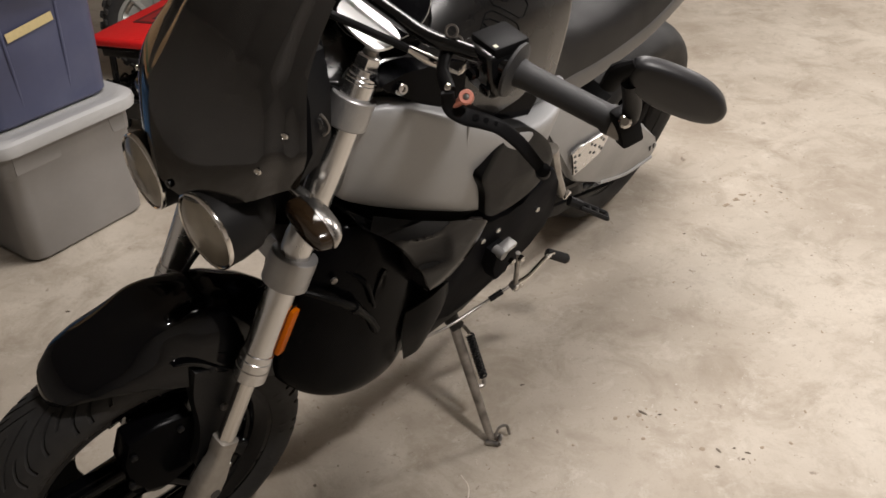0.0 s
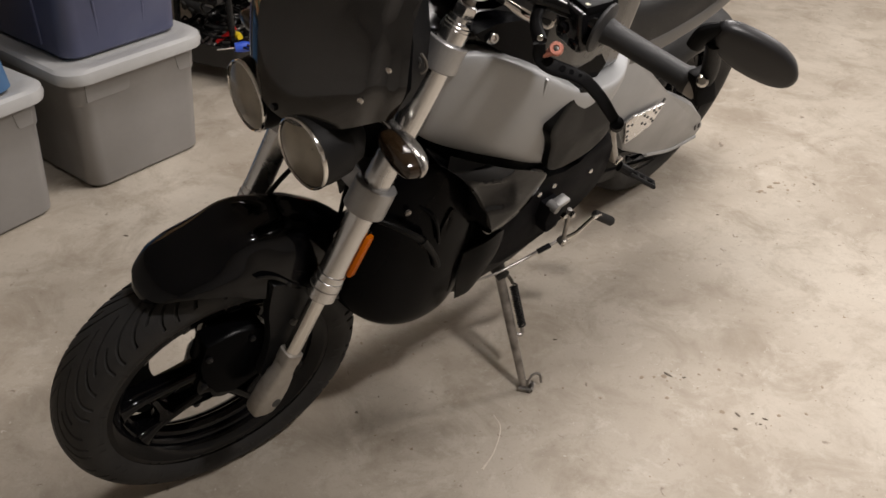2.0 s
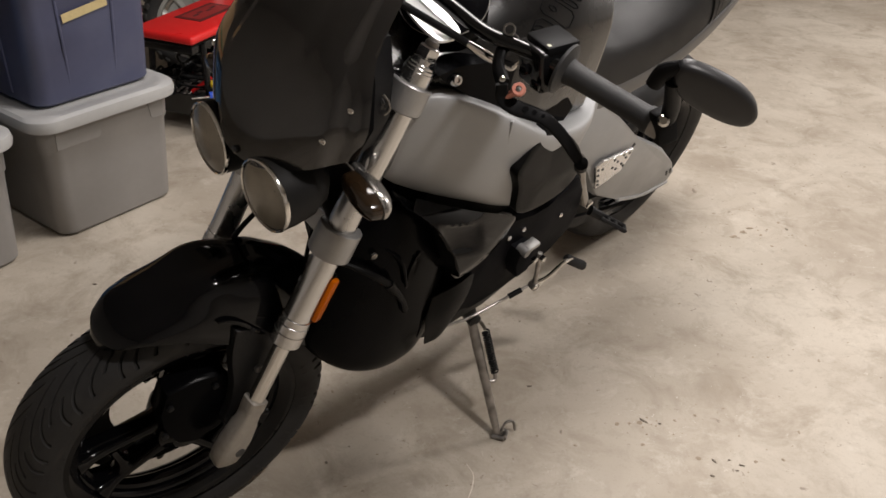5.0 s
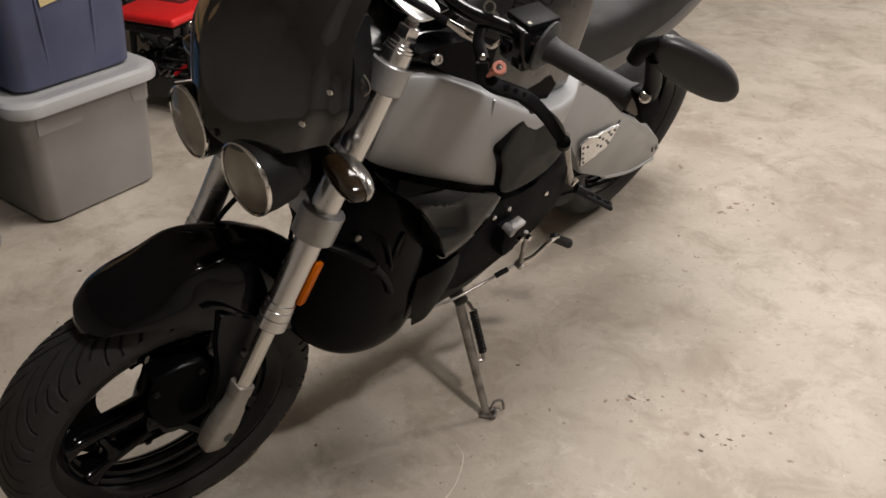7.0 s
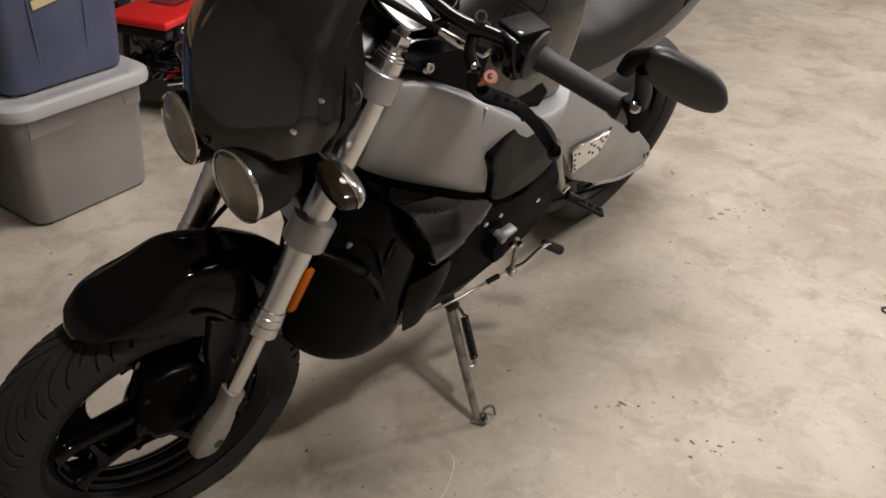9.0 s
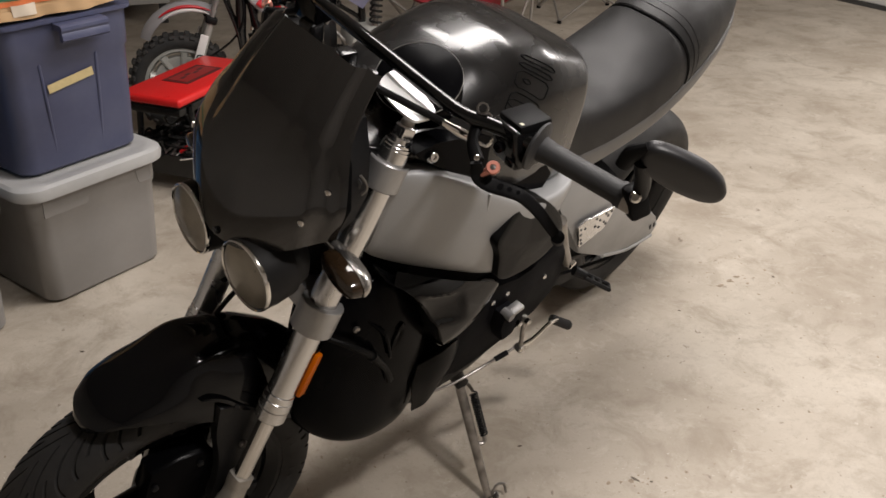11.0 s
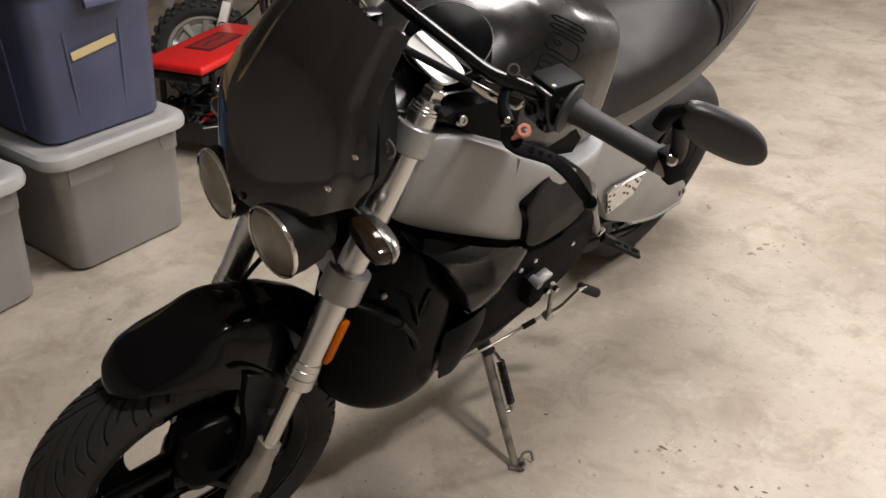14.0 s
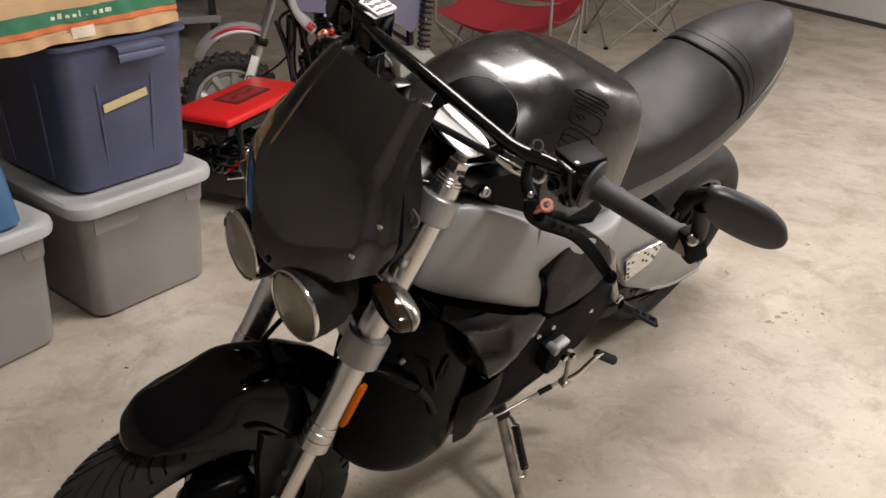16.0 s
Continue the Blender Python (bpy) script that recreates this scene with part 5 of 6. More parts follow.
        coils.append(top.lerp(foot, f) + off + (u * math.cos(a) + w * math.sin(a)) * 0.0085)
    part("stand_spring", tube(coils, 0.0022, 1, 6), ENGINE_BLACK, stand, "black return spring")
    part("spring_hook", tube([top.lerp(foot, 0.5) + off, top.lerp(foot, 0.56) + off * 0.8, top.lerp(foot, 0.55)], 0.005, 4, 8), STEEL, stand)
    part("spring_hook", tube([top.lerp(foot, 0.13) + off, top.lerp(foot, 0.06) + off * 0.7, top], 0.004, 4, 8), STEEL, stand)
    f0 = Vector((0.050, 1.400, 0.006))
    for a, b in (((-0.012, -0.004), (0.016, -0.012)), ((0.016, -0.012), (0.022, 0.014)), ((0.022, 0.014), (-0.004, 0.016))):
        part("stand_foot", tube([from_world(f0 + Vector((*a, 0))), from_world(f0 + Vector((*b, 0)))], 0.006, 1, 8), STEEL, stand)
    part("foot_prong", tube([from_world(f0 + Vector((0.008, 0, 0.004))), from_world(f0 + Vector((0.018, 0.008, 0.030))), from_world(f0 + Vector((0.036, 0.014, 0.030))), from_world(f0 + Vector((0.042, 0.012, 0.006)))], 0.0035, 3, 8), STEEL, stand)


def build_rear(bike):
    build_wheel(bike, "rear_wheel", REAR, 0.322, 0.220, 0.075, None, False)
    for s in (1, -1):
        outline = [(0.560, 0.835), (0.470, 0.828), (0.330, 0.735), (0.179, 0.625), (-0.015, 0.523), (-0.120, 0.440), (-0.168, 0.394), (-0.151, 0.358), (-0.018, 0.367), (0.137, 0.414), (0.279, 0.485), (0.369, 0.588), (0.483, 0.715)]
        arm = part("swingarm", plate(outline, "y", 0.098 * s if s > 0 else -0.128, 0.030, 0.008), FRAME_SILVER, bike, "large silver cast swingarm")
        # Dark bars on the arm's face stand for shade in its slots.
        for x in (-0.115, -0.135):
            part("arm_slot_shade", block((0.006, 0.004, 0.020), pose(x, 0.1285 * s, 0.405, 0, 30, 0), 0.001), INK_AND_HOLE, arm, smooth=False)
        part("arm_slot_shade", block((0.008, 0.004, 0.030), pose(0.20, 0.1285 * s, 0.655 - 0.05, 0, -40, 0), 0.001), INK_AND_HOLE, arm, smooth=False)
        part("arm_edge", tube([(x, 0.126 * s, z) for x, z in ((0.137, 0.414), (-0.018, 0.367), (-0.151, 0.358))], 0.006, 4, 8), FRAME_SILVER, arm)
    for y in (0.045, -0.175):
        carrier = part("axle_carrier", plate([(0.05, 0.47), (-0.10, 0.415), (-0.25, 0.335), (-0.315, 0.318), (-0.325, 0.290), (-0.295, 0.268), (-0.23, 0.285), (-0.06, 0.36), (0.06, 0.42)], "y", y, 0.022, 0.005), ENGINE_BLACK, bike, "black cast axle carrier")
        part("axle_nut", turned([(-0.004, 0.016), (0.026, 0.016), (0.028, 0.012)], (REAR[0], y, REAR[2]), (0, 1, 0), 6), STEEL, carrier)
    guard = part("belt_guard", plate([(0.371, 0.617), (0.345, 0.628), (0.312, 0.622), (0.212, 0.617), (0.218, 0.590), (0.231, 0.556), (0.279, 0.546), (0.329, 0.538), (0.345, 0.575)], "y", 0.134, 0.006, 0.0015), ALUMINIUM, bike, "perforated silver belt guard")
    # The guard is not pierced; dark discs paint the shade of its holes.
    for x, z in ((0.355, 0.605), (0.335, 0.600), (0.345, 0.585), (0.335, 0.565), (0.325, 0.550), (0.290, 0.610), (0.270, 0.598), (0.250, 0.610), (0.235, 0.598), (0.225, 0.608), (0.285, 0.585), (0.265, 0.575), (0.245, 0.583), (0.232, 0.572)):
        part("dark_hole_disc", turned([(0, 0.0036), (0.0015, 0.0036)], (x, 0.1398, z), (0, 1, 0), 10), INK_AND_HOLE, guard)
    part("drive_belt", plate([(0.66, 0.560), (0.05, 0.405), (0.03, 0.390), (0.64, 0.535)], "y", 0.085, 0.025, 0.001), RUBBER, bike, "black drive belt")
    part("hugger", loft([[(x, u * 0.10, z - 0.02 * u * u + d) for u in (-1, -0.6, -0.2, 0.2, 0.6, 1)] + [(x, u * 0.10, z - 0.02 * u * u - 0.006 + d) for u in (1, 0.6, 0.2, -0.2, -0.6, -1)] for x, z, d in ((0.40, 0.60, 0), (0.30, 0.66, 0), (0.18, 0.69, 0))]), MATT_BLACK, bike, "black rear hugger")
    # Plate added for the dark triangle below the swingarm.
    part("rear_triangle", plate([(0.33, 0.42), (0.02, 0.338), (0.28, 0.37), (0.46, 0.44)], "y", 0.10, 0.01, 0.002), MATT_BLACK, bike, "black triangular plate below the swingarm")
    part("tail_light_mount", block((0.12, 0.10, 0.05), pose(-0.10, 0, 0.88, 0, 12, 0), 0.012), MATT_BLACK, bike, "black tail underside")


REAR = (-0.29, -0.085, 0.298)


def build_motorcycle():
    bike = thing("motorcycle", "black and silver naked motorcycle leaning on its side stand", "motorcycle", BIKE)
    m = TURN_FRONT
    build_wheel(bike, "front_wheel", AXLE, 0.297, 0.218, 0.053, TURN_WHEEL, True)
    build_brake(bike, m)
    build_fender(bike, TURN_WHEEL)
    build_fork(bike, m)
    build_lamps(bike, m)
    build_flyscreen(bike, m)
    build_bars(bike, m)
    build_tank(bike)
    build_frame(bike)
    build_seat(bike)
    build_engine(bike)
    build_controls(bike)
    build_rear(bike)
    return bike


build_motorcycle()


# ---- storage totes and the carton ----
def rounded(hx, hy, r, n=6):
    out = []
    for cx, cy, a0 in ((hx - r, hy - r, 0), (-hx + r, hy - r, 90), (-hx + r, -hy + r, 180), (hx - r, -hy + r, 270)):
        for k in range(n + 1):
            a = radians(a0 + 90 * k / n)
            out.append((cx + r * math.cos(a), cy + r * math.sin(a)))
    return out


def tote(name, label, m, body_mat, lid_mat, hx0, hy0, hx1, hy1, high, lid=True, handles=False, group="storage totes"):
    """A tapered tote: x along its short front, y along its length, its lid lipped over the rim."""
    ob = thing(name, label, "storage tote", m, group)
    rings = []
    for z, f, grow in ((0.012, 0.0, -0.02), (0.003, 0.0, -0.008), (0.012, 0.0, 0), (high * 0.25, 0.25, 0), (high * 0.5, 0.5, 0), (high * 0.72, 0.72, 0), (high * 0.74, 0.74, 0.004), (high * 0.97, 0.97, 0.004), (high * 0.975, 0.975, 0.016), (high, 1.0, 0.016)):
        hx, hy = hx0 + (hx1 - hx0) * f + grow, hy0 + (hy1 - hy0) * f + grow
        rings.append([(x, y, z) for x, y in rounded(hx, hy, 0.05)])
    body = part("body", loft(rings), body_mat, ob)
    # moulded ribs on the sides
    if handles:
        for x in (-0.105, 0.078):
            part("rib", tube([(x * 0.84, -hy0 + 0.0042, 0.03), (x * 0.92, -(hy0 + hy1) / 2 + 0.0042, high * 0.42), (x, -(hy0 * 0.2 + hy1 * 0.8) + 0.003, high * 0.80)], 0.0055, 3, 12), body_mat, body)
        for y in (-hy1 * 0.45, hy1 * 0.45):
            for s in (-1, 1):
                part("rib", tube([((hx0) * s, y * 0.9, 0.03), ((hx0 * 0.2 + hx1 * 0.8) * s, y, high * 0.80)], 0.006, 1, 8), body_mat, body)
        for s in (-1, 1):
            part("handle", loft([[(-0.052 + 0.15 * f, (hy1 + 0.010 + a) * s, high * 0.935 + b) for a, b in ((0, 0.016), (0.034, 0.014), (0.042, 0.008), (0.043, 0.000), (0.039, -0.008), (0.043, -0.016), (0.043, -0.028), (0.034, -0.034), (0.026, -0.030), (0.026, -0.004), (0, -0.002))] for f in (0, 0.04, 0.96, 1)]), body_mat, body, "moulded grab handle")
    else:
        # the upper band stands proud but for a grip recess in its middle
        for s in (-1, 1):
            for x0, x1, x2 in ((-hx1 + 0.035, -hx1 * 0.22, -hx1 * 0.12), (hx1 - 0.035, hx1 * 0.66, hx1 * 0.58)):
                lo, hi = high * 0.76, high * 0.955
                y = lambda z: hy0 + (hy1 - hy0) * z / high
                rim_ = [(x0, lo), (x1, lo), (x1 + (x2 - x1) * 0.3, lo + 0.006), (x2 - (x2 - x1) * 0.25, hi - 0.03), (x2, hi), (x0, hi)]
                part("apron", loft([[(x, (y(z) + 0.002) * s, z) for x, z in rim_], [(x, (y(z) + 0.006) * s, z) for x, z in rim_]]), body_mat, body, smooth=False)
    if lid:
        top = []
        for z, g in ((high - 0.028, 0.022), (high - 0.030, 0.030), (high - 0.012, 0.033), (high + 0.004, 0.030), (high + 0.012, 0.020), (high + 0.012, -0.004), (high + 0.006, -0.016), (high + 0.006, -0.05)):
            top.append([(x, y, z) for x, y in rounded(hx1 + g, hy1 + g, 0.075)])
        part("lid", loft(top), lid_mat, ob, "pale grey snap-on lid" if lid_mat is GREY_LID else "matching snap-on lid")
    return ob


def build_totes():
    # the front of the first stack runs from one foot to the other
    ax = Vector((0.587, 0.81, 0)).normalized()
    ay = Vector((-ax.y, ax.x, 0))
    turn_ = Matrix((ax, ay, Vector((0, 0, 1)))).transposed().to_4x4()

    def stack(front, back, z):
        m = turn_.copy()
        m.translation = front + ay * back + Vector((0, 0, z))
        return m
    front = Vector((-1.152, 2.375, 0))
    tote("storage_tote", "grey plastic storage tote with pale grey lid, on the floor", stack(front, 0.27, 0), GREY_BIN, GREY_LID, 0.208, 0.270, 0.222, 0.305, 0.405)
    tote("storage_tote", "navy blue plastic tote with taped front, stacked on a grey tote", stack(front, 0.275, 0.414) @ pose(0.012, 0, 0), NAVY_BIN, NAVY_BIN, 0.198, 0.252, 0.207, 0.296, 0.455, lid=False, handles=True)
    m = stack(front, 0.275, 0.414)
    part_m = m @ pose(-0.004, -0.2835, 0.268, 97.2, -9, 0)
    tape = part("masking_tape", block((0.150, 0.026, 0.001), None, 0), TAPE, m=part_m, smooth=False)
    tagged(tape, "strip of yellowed masking tape stuck on the navy tote", "tape")
    bx = Vector((0.53, 0.848, 0)).normalized()
    by = Vector((-bx.y, bx.x, 0))
    t2 = Matrix((bx, by, Vector((0, 0, 1)))).transposed().to_4x4()
    t2.translation = Vector((-1.462, 1.920, 0)) + by * 0.27
    tote("storage_tote", "grey plastic storage tote with pale grey lid, on the floor", t2, GREY_BIN, GREY_LID, 0.208, 0.270, 0.222, 0.305, 0.405)
    tote("storage_tote", "bright blue plastic tote upended on a grey tote", t2 @ pose(-0.015, -0.01, 0.414), BLUE_BIN, BLUE_BIN, 0.190, 0.290, 0.160, 0.265, 0.40, lid=False, handles=True)
    # worn carton lying on the navy tote
    m = stack(front, 0.02, 0.884) @ pose(-0.217, 0.27, 0.0, 0, -1.1, -1)
    box = thing("cardboard_box", "worn brown moving carton with green and orange bands", "cardboard box", m)

    def dent(x, z):
        return 0.004 * math.sin(17 * x + 9 * z) + 0.003 * math.sin(41 * x - 23 * z + 1) + 0.002 * math.sin(83 * x + 60 * z)

    def sag(x):
        return -0.012 + 0.003 * math.sin(13 * x + 1) + 0.0025 * math.sin(37 * x)
    bm = block((0.84, 0.62, 0.30), pose(0, 0, 0.151), 0)
    bmesh.ops.subdivide_edges(bm, edges=bm.edges[:], cuts=24, use_grid_fill=True)
    for v in bm.verts:
        if v.co.y < -0.3:
            v.co.y += dent(v.co.x, v.co.z)
        if v.co.z > 0.02:
            v.co.x += 0.004 * math.sin(30 * v.co.z + 5 * v.co.y)
    part("body", bm, CARDBOARD, box)

    def strip(x0, x1, lo, hi, off, steps=60, ragged=False):
        rows = []
        for k in range(steps + 1):
            x = x0 + (x1 - x0) * k / steps
            a = lo + (sag(x) if ragged else 0.0012 * math.sin(25 * x))
            b = hi + 0.0012 * math.sin(22 * x + 2)
            rows.append([(x, -0.31 + dent(x, z) - off, z) for z in (a, a * 0.5 + b * 0.5, b)] + [(x, -0.31 + dent(x, z) - off + 0.002, z) for z in (b, a * 0.5 + b * 0.5, a)])
        return loft(rows)
    part("lower_flap", strip(-0.419, 0.419, 0.004, 0.020, 0.006, 120, True), CARDBOARD, box, "ragged lower flap edge")
    part("green_band", strip(-0.42, 0.42, 0.046, 0.084, 0.003), GREEN_INK, box, "green printed band")
    part("orange_band", strip(-0.42, 0.42, 0.030, 0.0445, 0.003), ORANGE_INK, box, "orange printed band")
    part("packing_tape", strip(0.082, 0.150, 0.002, 0.034, 0.0085, 12), CLEAR_TAPE, box, "torn glossy packing tape")
    for k, (w, h) in enumerate(((0.012, 0.010), (0.011, 0.016), (0.011, 0.010), (0.011, 0.010), (0.004, 0.017), (0.004, 0.004), (0.010, 0.010), (0.012, 0.010), (0.018, 0.010))):
        x = 0.036 + 0.0195 * k
        part("print_bar", strip(x, x + w, 0.059, 0.059 + h, 0.0045, 2), PALE_INK, box, smooth=False)


# ---- things at the back ----
def build_stool():
    corner, along = Vector((-1.058, 2.967, 0)), Vector((0.20, 0.52, 0)).normalized()
    across = Vector((-along.y, along.x, 0))
    m = Matrix((along, across, Vector((0, 0, 1)))).transposed().to_4x4()
    m.translation = Vector((-1.085, 3.325, 0))
    ob = thing("rolling_stool", "rolling mechanic stool with a red padded seat", "stool", m)
    seat = part("seat", block((0.56, 0.285, 0.034), pose(0, 0, 0.384), 0.013, 4), RED_VINYL, ob, "bright red vinyl padded seat")
    part("seat_print", block((0.235, 0.125, 0.002), pose(0.02, 0.01, 0.402), 0), material("faded_dark_print", (0.07, 0.018, 0.016), 0.5, grain=0.4, grain_size=40), seat, "dark printed panel", smooth=False)
    part("seat_print_inner", block((0.205, 0.092, 0.002), pose(0.02, 0.01, 0.4032), 0), material("dull_red_print", (0.30, 0.02, 0.02), 0.4), seat, smooth=False)
    for k in range(4):
        part("print_bar", block((0.03, 0.012, 0.001), pose(-0.04 + 0.042 * k, 0.01 + 0.012 * (k % 2), 0.4046), 0), INK_AND_HOLE, seat, smooth=False)
    part("seat_board", block((0.53, 0.25, 0.014), pose(0, 0, 0.360), 0.003), MATT_BLACK, ob, "black seat board")
    part("seat_rail", block((0.50, 0.23, 0.034), pose(0, 0, 0.336), 0.006), SATIN_BLACK, ob, "black steel seat rail")
    for x in (-0.19, 0.19):
        for y in (-0.12, 0.12):
            part("leg", tube([(x, y, 0.35), (x * 1.05, y * 1.08, 0.2), (x * 1.10, y * 1.14, 0.07)], 0.013, 3, 10), SATIN_BLACK, ob)
    tray = part("tool_tray", loft([[(x, y, z) for x, y in rounded(hx, hy, 0.03)] for z, hx, hy in ((0.075, 0.24, 0.155), (0.07, 0.25, 0.165), (0.16, 0.262, 0.177), (0.16, 0.254, 0.169), (0.085, 0.24, 0.155))]), SATIN_BLACK, ob, "black tool tray")
    for x in (-0.21, 0.21):
        for y in (-0.14, 0.14):
            part("castor", turned([(-0.012, 0.02), (-0.012, 0.035), (0.012, 0.035), (0.012, 0.02)], (x, y, 0.035), (0, 1, 0.0), 20), RUBBER, ob)
    for name, mat, a, b, r in (("blue_screwdriver", BLUE_HANDLE, (-0.27, -0.185, 0.175), (-0.215, -0.235, 0.172), 0.022), ("yellow_screwdriver", YELLOW_HANDLE, (-0.17, -0.12, 0.185), (-0.20, -0.165, 0.19), 0.016), ("red_pliers", RED_VINYL, (-0.14, 0.0, 0.12), (-0.08, -0.06, 0.17), 0.009)):
        a, b = m @ Vector(a), m @ Vector(b)
        tool = thing(name, name.replace("_", " ") + " lying in the stool tray", "hand tool", Matrix.Translation(a))
        d = b - a
        part("handle", tube([(0, 0, 0), d * 0.5, d], [r * 0.8, r, r * 0.7], 3, 10), mat, tool)
        part("shaft", tube([d * -0.9, (0, 0, 0)], 0.004, 1, 8), CHROME, tool, "bright steel shaft")
    for k in range(34):
        q = m @ Vector((random.uniform(-0.2, 0.2), random.uniform(-0.13, 0.13), random.uniform(0.093, 0.15)))
        d = Vector((random.uniform(-1, 1), random.uniform(-1, 1), random.uniform(0, 0.25))).normalized() * random.uniform(0.05, 0.13)
        tool = thing("spanner", "small metal hand tool lying in the stool tray", "hand tool", Matrix.Translation(q), group="loose tools")
        part("shaft", tube([-d * 0.5, d * 0.5], [0.005, 0.004], 1, 8), STEEL if k % 3 else ENGINE_BLACK, tool)
        part("jaw", turned([(-0.004, 0.005), (-0.004, 0.011), (0.004, 0.011), (0.004, 0.005)], d * 0.5, (0.2, 0.3, 1), 8), STEEL, tool)


def build_cables():
    """Black cables and air hoses tangled round the stool's tray."""
    rng = random.Random(21)
    for k in range(16):
        o = Vector((-1.085, 3.325, 0)) + Vector((rng.uniform(-0.16, 0.16), rng.uniform(-0.30, 0.26), rng.uniform(0.17, 0.21)))
        ob = thing("air_hose", "coiled black hose lying on the stool tray", "hose", Matrix.Translation(o), "loose hoses")
        line = []
        for j in range(9):
            a = j * 0.9 + k
            line.append((rng.uniform(0.03, 0.09) * math.cos(a), rng.uniform(0.03, 0.09) * math.sin(a), 0.012 * math.sin(2.3 * j + k)))
        part("loop", tube(line, rng.uniform(0.004, 0.009), 6, 8), SATIN_BLACK, ob)


def build_pit_bike():
    c = Vector((-1.262, 3.760, 0.236))
    along = Vector((0.95, 0.31, 0)).normalized()
    across = Vector((-along.y, along.x, 0))
    m = Matrix((along, across, Vector((0, 0, 1)))).transposed().to_4x4()
    m.translation = c - Vector((0, 0, 0.236))
    ob = thing("pit_bike", "small dirt bike with knobby tyres and silver fender", "motorcycle", m)
    def wheel(x):
        o = Vector((x, 0, 0.236))
        rim = part("wheel", ring_body([(-0.022, 0.168), (-0.024, 0.150), (-0.006, 0.140), (0.006, 0.140), (0.024, 0.150), (0.022, 0.168)], o, 48), WHEEL_GREY, ob, "pale grey wheel rim")
        prof = [(-0.028, 0.165), (-0.036, 0.185), (-0.034, 0.205), (-0.02, 0.220), (0, 0.224)]
        part("tyre", tyre_mesh(o, prof + [(-a, b) for a, b in prof[-2::-1]], 72), KNOB_RUBBER, rim, "knobby black tyre")
        part("brake_cover", turned([(-0.012, 0.09), (-0.018, 0.115), (-0.016, 0.125), (0.016, 0.125), (0.018, 0.115), (0.012, 0.09)], o, (0, 1, 0), 40), WHEEL_GREY, rim)
        part("hub", turned([(-0.045, 0.03), (-0.04, 0.045), (0.04, 0.045), (0.045, 0.03)], o, (0, 1, 0), 24), ENGINE_GREY, rim)
        for k in range(9):
            a = 2 * math.pi * k / 9
            part("spoke", tube([o + Vector((0.04 * math.cos(a), -0.01, 0.04 * math.sin(a))), o + Vector((0.145 * math.cos(a), -0.012, 0.145 * math.sin(a)))], [0.010, 0.022], 1, 10, flat=0.6), WHEEL_GREY, rim)
        knob = block((0.024, 0.017, 0.018), None, 0.003, 1)
        me = bpy.data.meshes.new("tread_block")
        knob.to_mesh(me)
        knob.free()
        me.materials.append(KNOB_RUBBER)
        for k in range(30):
            for y, r, tilt in ((-0.030, 0.213, -38), (-0.009, 0.226, -8), (0.012, 0.226, 8), (0.031, 0.213, 38)):
                a = 2 * math.pi * (k + (0.5 if abs(y) < 0.02 else 0)) / 30
                t = new("tread_block", me)
                t.parent = rim
                t.matrix_basis = Matrix.Translation(o) @ Matrix.Rotation(-a, 4, "Y") @ Matrix.Translation((r, y, 0)) @ Matrix.Rotation(radians(90), 4, "Y") @ Matrix.Rotation(radians(tilt), 4, "X")
        return rim
    wheel(0)
    wheel(1.25)
    up = Vector((0.36, 0, 0.93)).normalized()
    for s in (-1, 1):
        y = 0.062 * s
        leg = part("fork_leg", tube([Vector((0.045, y, 0.236)) + up * -0.03, Vector((0.045, y, 0.236)) + up * 0.30], 0.017, 1, 14), WHEEL_GREY, ob, "grey fork leg")
        part("fork_upper", tube([Vector((0.045, y, 0.236)) + up * 0.28, Vector((0.045, y, 0.236)) + up * 0.62], 0.0125, 1, 14), CAST_SILVER, leg)
        guard = part("fork_guard", block((0.036, 0.010, 0.17), Matrix.Translation(Vector((0.033, y + 0.02 * s, 0.236)) + up * 0.16) @ pose(0, 0, 0, 0, 21, 0), 0.003), STRIPE_WHITE, leg, "white fork guard with dark digits")
        if s < 0:
            curve = bpy.data.curves.new("digits", "FONT")
            curve.body, curve.size, curve.extrude = "60", 0.060, 0.001
            curve.materials.append(INK_AND_HOLE)
            txt = new("digits", curve)
            txt.parent = guard
            txt.matrix_basis = Matrix.Translation(Vector((0.015, y + 0.0265 * s, 0.236)) + up * 0.105) @ pose(0, 0, 0, 90, 21 - 90, 0) @ pose(0, -0.045, 0)
        part("fork_band", block((0.05, 0.05, 0.03), Matrix.Translation(Vector((0.045, y, 0.236)) + up * 0.31) @ pose(0, 0, 0, 0, 21, 0), 0.006), ENGINE_BLACK, leg)
    rings = []
    for deg, w in ((60, 0.040), (70, 0.05), (85, 0.054), (100, 0.056), (115, 0.056), (130, 0.054), (142, 0.050), (152, 0.044), (160, 0.034)):
        a = radians(deg)
        e = Vector((math.cos(a), 0, math.sin(a)))
        r = 0.228
        rings.append([Vector((0.06, 0, 0.378)) + e * (r - 0.04 * abs(u) ** 2) + Vector((0, w * u, 0)) for u in (-1, -0.75, -0.4, 0, 0.4, 0.75, 1)])
    fender = part("fender", thicken(loft(rings, closed=False), 0.004), FENDER_SILVER, ob, "silver front fender with red and white flashes")
    for mat, lo, hi, r in ((STRIPE_RED, 62, 132, 0.006), (STRIPE_WHITE, 60, 126, 0.005)):
        off = 0.0 if mat is STRIPE_RED else -0.018
